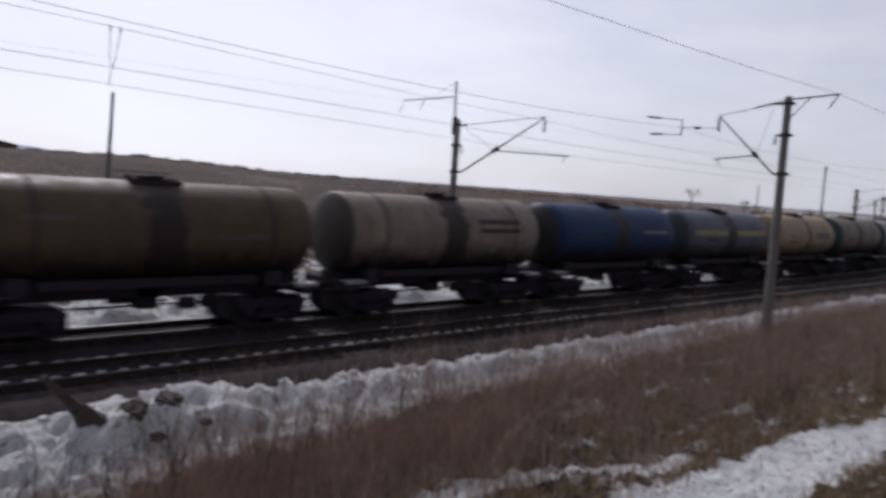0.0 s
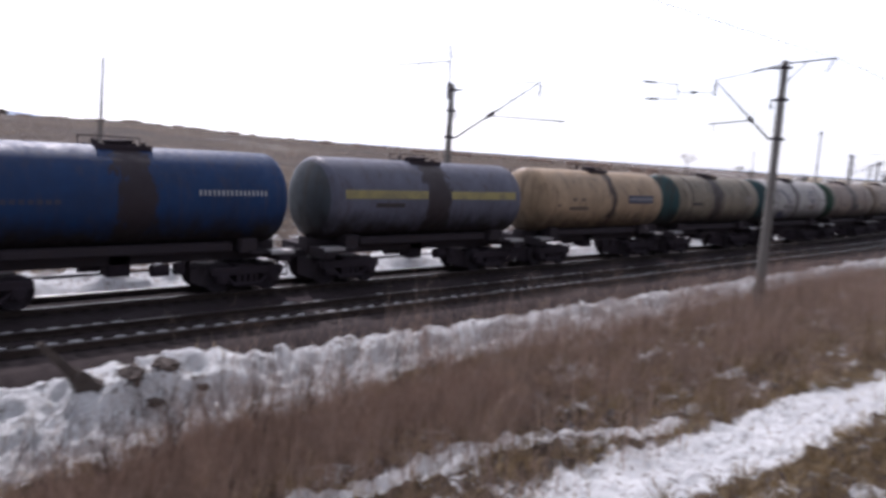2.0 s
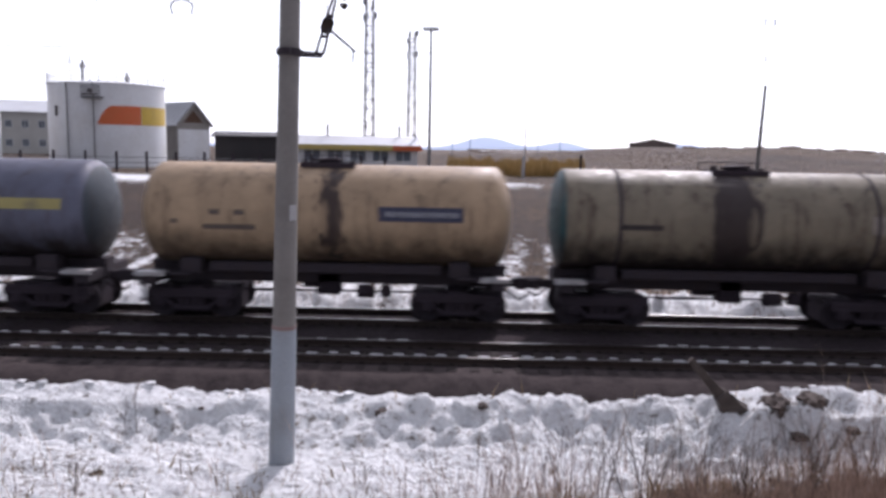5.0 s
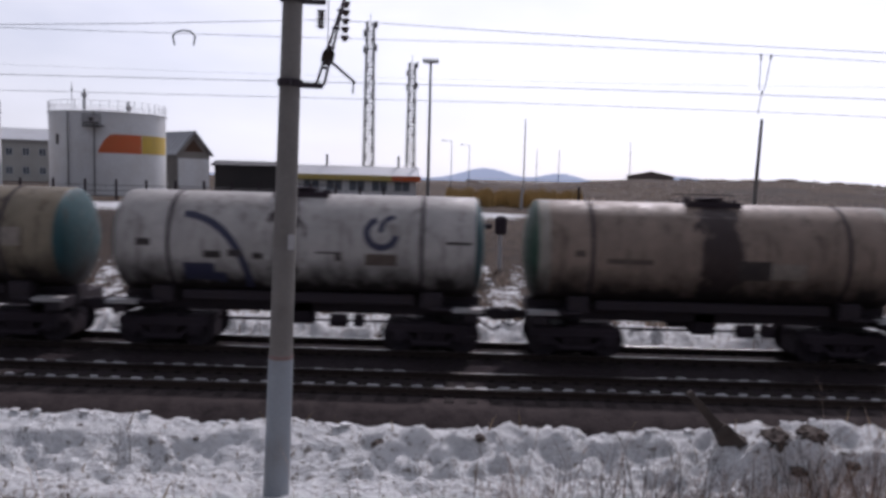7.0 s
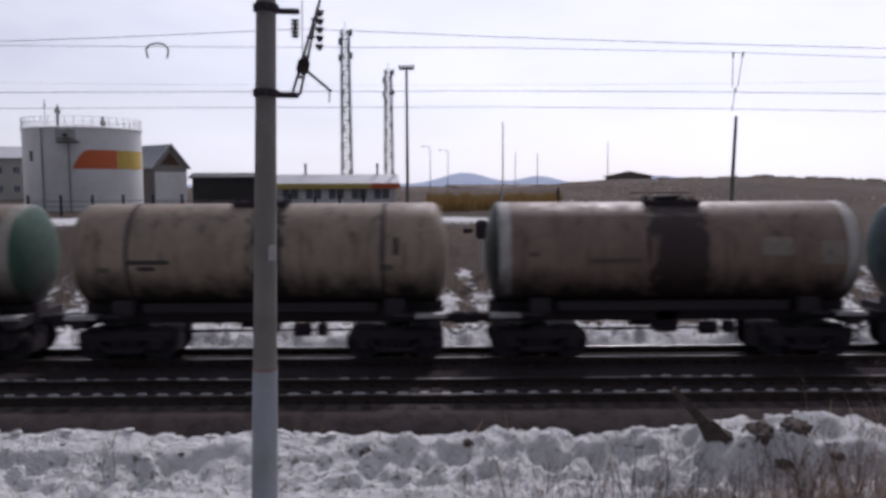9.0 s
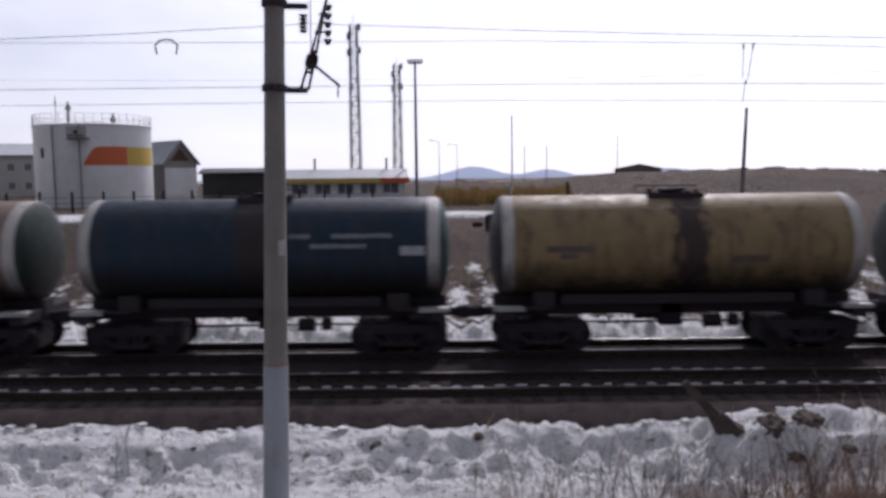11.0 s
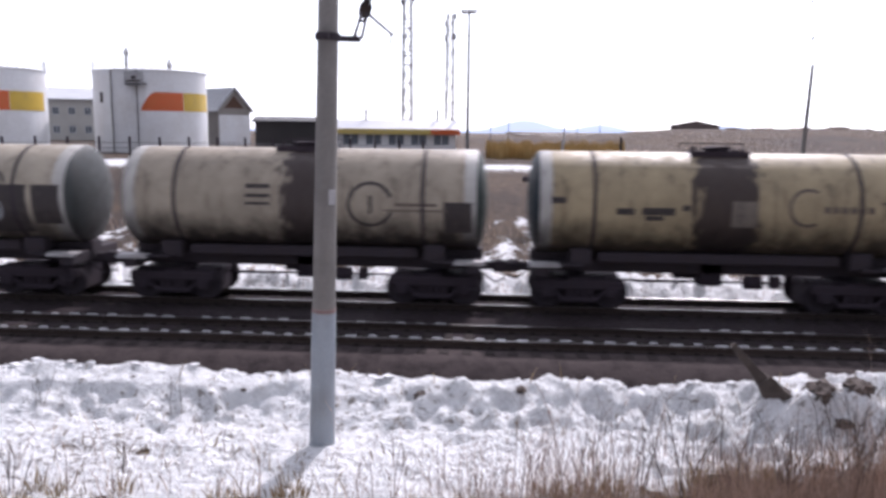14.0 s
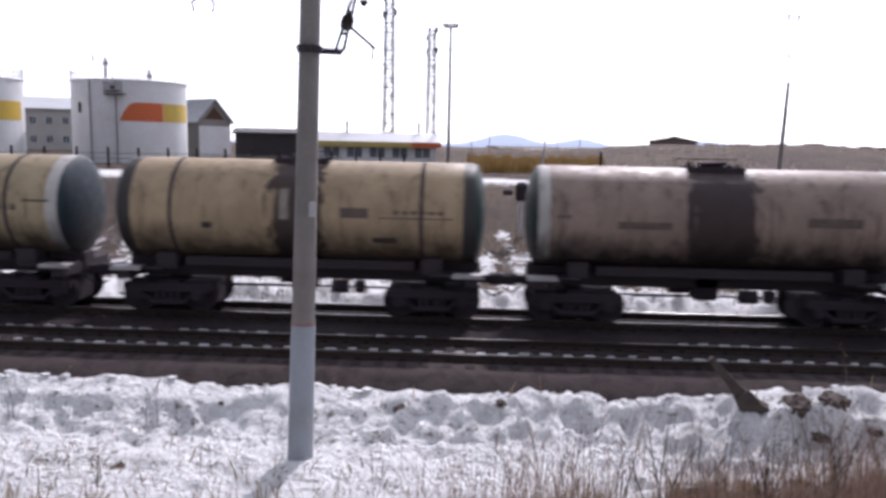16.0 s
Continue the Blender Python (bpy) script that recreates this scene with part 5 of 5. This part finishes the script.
def sow():
    rnd = random.Random(5)
    straw, weeds = [], []
    for _ in range(85000):
        x = rnd.uniform(-13, 46) if rnd.random() < 0.8 else rnd.uniform(46, 95)
        y = rnd.uniform(0.5, 17.0)
        if x < 4 and y < 7.5:
            continue
        clump = noise.noise((x * 0.8, y * 0.8, 30))
        if open_snow(x, y) and rnd.random() < (0.82 if x < 4 and y < 14 else 0.95):
            continue
        if clump < -0.25 and rnd.random() < 0.7:
            continue
        if x < 4 and snow_cover(x, y) > 0.45 and rnd.random() < 0.35:
            continue
        h = rnd.uniform(0.1, 0.34) * (1.25 + clump)
        straw.append((x, y, h, rnd.uniform(0.012, 0.03), rnd.gauss(0, 0.5) * h, rnd.gauss(-0.1, 0.5) * h, 0))
    for _ in range(80000):
        x = rnd.uniform(-12, 50) if rnd.random() < 0.85 else rnd.uniform(50, 130)
        y = rnd.uniform(8.0, 17.2) if x < 60 else rnd.uniform(9.0, 24.0)
        yy = TRAIN_Y + beside(x, y)
        edge = snow_edge(x)
        if yy > 17.2:
            continue
        band = ease(yy, 9.3, 11.3) * (1 - ease(yy, edge - 0.6, edge + 0.7))
        if x < 5:
            band *= 0.14 + 0.86 * ease(x, -3.0, 2.0)
        band = max(band, (0.05 + 0.24 * ease(x, 6, 12)) * (1 - ease(yy, edge + 0.5, edge + 2.2)))
        band *= 0.55 + 0.9 * noise.noise((x * 0.5, y * 0.6, 40))
        if rnd.random() > band * 1.25:
            continue
        h = (rnd.uniform(0.35, 0.9) if rnd.random() < 0.82 else rnd.uniform(0.9, 1.7)) * (1.0 + 0.5 * noise.noise((x * 0.3, y * 0.3, 50))) * (1.0 + 0.25 * ease(x, 3, 10))
        weeds.append((x, y, h, rnd.uniform(0.006, 0.015), rnd.gauss(0, 0.2) * h, rnd.gauss(0, 0.2) * h, rnd.choice((2, 4, 6))))
    # the thick stand of weeds below the ditch
    for _ in range(15000):
        x = rnd.uniform(-2.0, 15.0)
        top = 11.6 + 1.7 * ease(x, 0.5, 8.0) + 0.5 * noise.noise((x * 0.9, 2, 55))
        y = top - abs(rnd.gauss(0, 1.0))
        if y < 9.5 or rnd.random() > 0.25 + 0.75 * ease(x, 0.5, 6.0):
            continue
        h = rnd.uniform(0.25, 0.75) if rnd.random() < 0.85 else rnd.uniform(0.75, 1.3)
        weeds.append((x, y, h, rnd.uniform(0.006, 0.013), rnd.gauss(0, 0.22) * h, rnd.gauss(0, 0.22) * h, rnd.choice((3, 5, 7))))
    for _ in range(9000):
        x, d = rnd.uniform(-22, 70), rnd.uniform(3.2, 16)
        p, _ = line(x, d)
        if noise.noise((p.x * 0.6, p.y * 0.6, 70)) < -0.1:
            continue
        h = rnd.uniform(0.15, 0.6)
        weeds.append((p.x, p.y, h, rnd.uniform(0.01, 0.03), rnd.gauss(0, 0.2) * h, rnd.gauss(0, 0.2) * h, 3))
    for _ in range(1500):
        x, y = rnd.uniform(4, 48), rnd.uniform(0.5, 15.0)
        if rnd.random() < 0.12:
            x, y = rnd.uniform(-12, 4), rnd.uniform(11.0, 13.3)
        if open_snow(x, y) or (x < 6 and y < 8):
            continue
        size, tone = rnd.uniform(0.25, 0.6), rnd.uniform(0.1, 0.26)
        for _ in range(26):
            a, r = rnd.uniform(0, 2 * math.pi), tone * math.sqrt(rnd.random())
            h = size * rnd.uniform(0.5, 1.0)
            straw.append((x + r * math.cos(a), y + r * math.sin(a), h, rnd.uniform(0.012, 0.026), (0.35 * math.cos(a) + rnd.gauss(0, 0.2)) * h, (0.35 * math.sin(a) + rnd.gauss(0, 0.2)) * h, 0))
    stems("dry_grass", straw, STRAW, "matted straw-coloured dead grass on the bank", "grass")
    stems("dead_weeds", weeds, BRUSH, "dense brown dead weeds along the ditch", "weeds")


sow()


def shrub(x, y, h, n, label, spread=0.5, seed=1):
    """A bare shrub: a few tapered stems that fork twice."""
    rnd = random.Random(seed)
    ob = thing("shrub", on_ground(x, y), label, "shrub", "bare shrubs")
    for _ in range(n):
        bm = bmesh.new()
        base = Vector((rnd.gauss(0, 0.07), rnd.gauss(0, 0.07), -0.05))
        aim = Vector((rnd.gauss(0, spread) * 0.3, rnd.gauss(0, spread) * 0.3, 1)).normalized()
        length = h * rnd.uniform(0.65, 1.05)
        p, r = base, 0.009 * h / 1.6 + 0.005
        for k in range(5):
            q = p + aim * length / 5
            rod(bm, p, q, r, r * 0.75, 5, False)
            if k > 0:
                for _ in range(2):
                    side = (aim + Vector((rnd.gauss(0, 0.6), rnd.gauss(0, 0.6), rnd.uniform(0, 0.5)))).normalized()
                    e = q + side * length * rnd.uniform(0.12, 0.28)
                    rod(bm, q, e, r * 0.5, r * 0.25, 4, False)
                    for _ in range(2):
                        twig = (side + Vector((rnd.gauss(0, 0.5), rnd.gauss(0, 0.5), 0.2))).normalized()
                        rod(bm, q.lerp(e, rnd.uniform(0.4, 1)), e + twig * length * 0.12, r * 0.3, r * 0.15, 3, False)
            aim = (aim + Vector((rnd.gauss(0, 0.12), rnd.gauss(0, 0.12), 0.1))).normalized()
            p, r = q, r * 0.78
        part("stem", bm, BARK, ob)
    return ob


for k, (x, y, h, n) in enumerate([(4.9, 12.4, 1.7, 5), (5.3, 13.2, 1.5, 5), (6.2, 12.6, 1.6, 5), (7.9, 12.7, 1.8, 5), (9.1, 13.0, 1.7, 5), (10.3, 13.2, 1.5, 5), (3.7, 13.4, 1.3, 4), (12.1, 13.3, 1.5, 5), (3.3, 12.6, 2.1, 4), (2.7, 12.9, 1.5, 4), (4.2, 12.7, 1.9, 4), (5.9, 13.0, 2.0, 3), (6.7, 13.6, 1.7, 3), (7.4, 13.3, 1.9, 3), (8.6, 13.9, 1.6, 3), (1.9, 13.2, 1.2, 4),
                                  (9.6, 14.2, 1.6, 3), (11.2, 14.0, 1.3, 4), (13.0, 14.4, 1.4, 3), (33.2, 13.2, 1.9, 4), (31.6, 13.0, 1.6, 4), (35.4, 12.6, 1.8, 4), (-6.5, 13.0, 0.9, 3), (-8.2, 12.2, 1.0, 4), (-9.6, 15.4, 0.8, 3), (-6.6, 15.6, 0.9, 2), (25.5, 5.4, 0.9, 4), (21.0, 5.6, 0.7, 4), (29, 7.6, 0.9, 3)]):
    shrub(x, y, h, n, "bare brown shrub with thin forked stems", 0.5, 100 + k)


def lump(bm, x, y, z, r, flat=0.6, rnd=random):
    made = bmesh.ops.create_icosphere(bm, subdivisions=3, radius=r)["verts"]
    o = rnd.uniform(0, 50)
    for v in made:
        v.co *= 1 + 0.5 * noise.noise(v.co * (2.2 / r) + Vector((o, 0, 0))) + 0.4 * noise.noise(v.co * (4.6 / r) + Vector((0, o, 0)))
        v.co.z *= flat
    bmesh.ops.translate(bm, vec=(x, y, z), verts=made)


def leaning_stub():
    """A broken concrete post that leans out of a snow heap, with clods of earth beside it."""
    ob = thing("broken_post", pose(6.1, 16.0, -0.5), "broken concrete post leaning out of the snow", "broken post")
    stain = worn("mossy_concrete", (0.075, 0.06, 0.052), (0.026, 0.021, 0.02), 0.9, 0.0, 3.0, 0.8)

    def chunk(name, a, b, w0, w1, t0, t1, label):
        """A worn square bar from a to b that grows from w0 x t0 to w1 x t1."""
        bm = bmesh.new()
        a, b = Vector(a), Vector(b)
        along = (b - a).normalized()
        side = along.cross(Vector((0, 1, 0))).normalized()
        deep = Vector((0, 1, 0))
        rings = []
        for k in range(9):
            u = k / 8
            p, w, t = a.lerp(b, u), w0 + (w1 - w0) * u, t0 + (t1 - t0) * u
            ring = []
            for i, j in ((-1, -1), (0, -1.12), (1, -1), (1.06, 0), (1, 1), (0, 1.1), (-1, 1), (-1.05, 0)):
                q = p + side * (i * w / 2) + deep * (j * t / 2)
                ring.append(bm.verts.new(q + 0.16 * w * noise.noise_vector(q * 5)))
            rings.append(ring)
        for p, q in zip(rings, rings[1:]):
            for k in range(8):
                bm.faces.new((p[k], p[(k + 1) % 8], q[(k + 1) % 8], q[k]))
        bm.faces.new(rings[0])
        bm.faces.new(rings[-1])
        part(name, bm, stain, ob, label)

    chunk("post", (-1.1, 0, 1.28), (-0.38, 0, 0.46), 0.11, 0.24, 0.1, 0.2, "weathered square post")
    chunk("footing", (-0.46, 0, 0.56), (0.0, -0.03, 0.02), 0.26, 0.58, 0.3, 0.5, "broken lump of concrete round the post's foot")
    rnd = random.Random(8)
    earth = worn("frozen_earth", (0.1, 0.08, 0.07), (0.04, 0.03, 0.027), 0.95, 0.0, 4.0, 0.8)
    for x, y, z, r in ((6.78, 15.95, -0.6, 0.34), (7.55, 15.95, -0.62, 0.3), (7.1, 15.4, -0.95, 0.16), (8.2, 15.4, -0.9, 0.13), (-1.46, 16.2, -0.5, 0.15), (0.68, 16.25, -0.52, 0.12), (-8, 16.4, -0.5, 0.06), (-5.4, 16.2, -0.6, 0.06)):
        bm = bmesh.new()
        lump(bm, 0, 0, 0, r, 0.6, rnd)
        c = part("earth_clod", bm, earth, smooth=True)
        c.location = (x, y, height(x, y) + r * 0.12)
        tagged(c, "clod of frozen brown earth lying in the snow", "clod", "earth clods")


leaning_stub()


def snow_lumps():
    """Snow left between the sleepers, and crumbs along the ballast's foot."""
    rnd = random.Random(3)
    bm = bmesh.new()

    def slab(s, off, z, l, w, h):
        p, a = line(s, off)
        rot = Matrix.Translation((p.x, p.y, z)) @ Matrix.Rotation(a, 4, "Z")
        made = bmesh.ops.create_cone(bm, cap_ends=True, segments=7, radius1=0.5, radius2=0.34, depth=1)["verts"]
        for v in made:
            v.co = Vector((v.co.x * l * (1 + rnd.uniform(-0.2, 0.2)), v.co.y * w * (1 + rnd.uniform(-0.2, 0.2)), v.co.z * h))
        bmesh.ops.transform(bm, matrix=rot, verts=made)

    for off, chance, w in ((-3.95, 3.0, 0.12), (-2.45, 0.7, 0.08), (-0.1, 0.5, 0.3), (1.6, 0.7, 0.5)):
        for k in range(-60, 260):
            s = k * 0.55 + 0.275
            if rnd.random() < chance * (0.55 + 0.9 * noise.noise((s * 0.3, off, 0))) * 1.2:
                slab(s, off + rnd.uniform(-0.06, 0.06), -0.178, rnd.uniform(0.24, 0.4), w * rnd.uniform(0.25, 0.65), 0.03)
    tagged(part("snow_remains", bm, SNOW, smooth=True), "small remains of snow between the sleepers", "snow", kind="stuff")
    bm = bmesh.new()
    for _ in range(520):
        s = rnd.uniform(-28, 75)
        off = -6.15 - abs(rnd.gauss(0, 0.28))
        p, _ = line(s, off)
        lump_r = rnd.uniform(0.03, 0.10)
        made = bmesh.ops.create_icosphere(bm, subdivisions=1, radius=lump_r)["verts"]
        for v in made:
            v.co *= rnd.uniform(0.6, 1.3)
            v.co.z *= 0.6
            v.co.x *= 1.6
        bmesh.ops.translate(bm, vec=(p.x, p.y, max(height(p.x, p.y), -0.62) + lump_r * 0.3), verts=made)
    tagged(part("snow_crumbs", bm, SNOW, smooth=True), "crumbled snow along the foot of the ballast", "snow", kind="stuff")


snow_lumps()


def bare_tree(x, y, h, label, seed):
    rnd = random.Random(seed)
    ob = thing("tree", on_ground(x, y, 0, 0.2), label, "tree", "distant bare trees")
    bm = bmesh.new()
    rod(bm, (0, 0, 0), (0.05 * h, 0, h * 0.45), 0.03 * h, 0.02 * h, 8)
    part("trunk", bm, BARK, ob)
    bm = bmesh.new()

    def grow(p, aim, l, r, depth):
        q = p + aim * l
        rod(bm, p, q, r, r * 0.6, 4, False)
        if depth:
            for _ in range(3):
                grow(q, (aim + Vector((rnd.gauss(0, 0.5), rnd.gauss(0, 0.5), rnd.uniform(-0.1, 0.4)))).normalized(), l * rnd.uniform(0.6, 0.85), r * 0.6, depth - 1)

    for _ in range(5):
        grow(Vector((0.05 * h, 0, h * 0.43)), Vector((rnd.gauss(0, 0.6), rnd.gauss(0, 0.6), 0.8)).normalized(), h * 0.17, 0.012 * h, 4)
    part("crown", bm, BARK, ob)


for k, (az, dist, h) in enumerate([(-61.7, 190, 5.6), (-65.2, 210, 4.6), (-66.0, 215, 4.0), (-71, 200, 5.0), (-69.3, 190, 5.5), (-74.5, 230, 5), (-78.5, 240, 4.5)]):
    x, y = at(az, dist)
    bare_tree(x, y, h, "bare tree on the far side of the railway", 20 + k)


def far_scrub():
    rnd = random.Random(12)
    spots = []
    for _ in range(5000):
        az = rnd.uniform(-84, -2)
        x, y = at(az, rnd.uniform(70, 135))
        if beside(x, y) < 14:
            continue
        if noise.noise((x * 0.05, y * 0.05, 60)) < 0.0:
            continue
        h = rnd.uniform(0.06, 0.2)
        spots.append((x, y, h, rnd.uniform(0.1, 0.3), rnd.gauss(0, 0.2), rnd.gauss(0, 0.2), 3))
    for _ in range(9000):
        az = rnd.uniform(-62, -16)
        x, y = at(az, rnd.uniform(145, 172))
        thick = noise.noise((az * 0.9, 0, 66)) + 0.5 * noise.noise((az * 3.1, 0, 67))
        if beside(x, y) < 14 or thick < -0.05:
            continue
        h = rnd.uniform(0.2, 0.45) + 0.8 * thick * rnd.random() * ease(-az, 20, 36)
        spots.append((x, y, h, rnd.uniform(0.06, 0.2), rnd.gauss(0, 0.25), rnd.gauss(0, 0.25), 3))
    stems("far_scrub", spots, BRUSH, "low brown scrub on the far slope", "scrub")


far_scrub()
reed_strip()

# ---- sleepers ----
def sleeper_mesh():
    bm = bmesh.new()
    box(bm, -0.13, 0.13, -1.35, 1.35, -0.36, -0.182, 0.025)
    for side in (-0.76, 0.76):
        for e in (-0.12, 0.12):
            box(bm, -0.06, 0.06, side + e - 0.03, side + e + 0.03, -0.19, -0.13)
    me = bpy.data.meshes.new("sleeper")
    bm.to_mesh(me)
    bm.free()
    me.materials.append(SLEEPER)
    return me


def build_sleepers():
    me = sleeper_mesh()
    for track, off in ((NEAR_TRACK, NEAR_Y - TRAIN_Y), (FAR_TRACK, 0.0)):
        far = bmesh.new()
        for k in range(-200, 520):
            s = 0.55 * k
            p, a = line(s, off)
            m = Matrix.Translation((p.x, p.y, 0)) @ Matrix.Rotation(a, 4, "Z")
            if -28 < s < 52:
                ob = new("sleeper", me)
                ob.parent, ob.matrix_basis = track, m
            else:
                made = bmesh.ops.create_cube(far, size=1, matrix=m @ Matrix.Translation((0, 0, -0.27)) @ Matrix.Diagonal((0.26, 2.7, 0.176, 1)))
        tagged(part("sleepers_beyond", far, SLEEPER, track), kind="stuff")


build_sleepers()

# ---- motion ----
# seconds and metres that the train has gone
GONE = [(-1.0, -24.9), (0.0, -12.5), (0.5, -6.3), (1.0, 0.0), (1.5, 6.2), (2.5, 18.35), (3.5, 30.75), (4.0, 36.98), (6.5, 68.2), (7.0, 74.25), (7.5, 80.8), (8.0, 86.7), (8.5, 92.75), (9.0, 98.88),
        (11.5, 129.15), (12.0, 135.2), (12.5, 141.2), (13.0, 147.18), (13.5, 153.45), (14.5, 165.5), (15.0, 171.48), (16.0, 183.03), (17.0, 194.8)]
GAP_X = 27.7


def gone(t):
    """A smooth reading of GONE."""
    for i in range(1, len(GONE) - 2):
        if t <= GONE[i + 1][0]:
            break
    (ta, a), (tb, b), (tc, c), (td, d) = GONE[i - 1:i + 3]
    h = tc - tb
    u = (t - tb) / h
    mb, mc = (c - a) / (tc - ta) * h, (d - b) / (td - tb) * h
    return (2 * u ** 3 - 3 * u * u + 1) * b + (u ** 3 - 2 * u * u + u) * mb + (-2 * u ** 3 + 3 * u * u) * c + (u ** 3 - u * u) * mc


def car_pose(k, t):
    s = GAP_X - PITCH / 2 + PITCH * (k - 2) - gone(t)
    (p, _), (q, _) = line(s - 3.9), line(s + 3.9)
    mid = (p + q) / 2
    return pose(mid.x, mid.y, 0, 0, 0, math.degrees(math.atan2(q.y - p.y, q.x - p.x)))


def motions():
    for k, car in enumerate(CARS):
        walk(car, [(0.5 * i, car_pose(k, 0.5 * i)) for i in range(33)])
    first = WHEELSETS[0]
    walk(first, [(i / FPS, pose(0, 0, 0, 0, -math.degrees(gone(i / FPS) - gone(0)) / 0.475, 0)) for i in range(481)])
    for other in WHEELSETS[1:]:
        other.rotation_mode = "QUATERNION"
        other.animation_data_create()
        other.animation_data.action = first.animation_data.action
        other.animation_data.action_slot = first.animation_data.action_slot


motions()
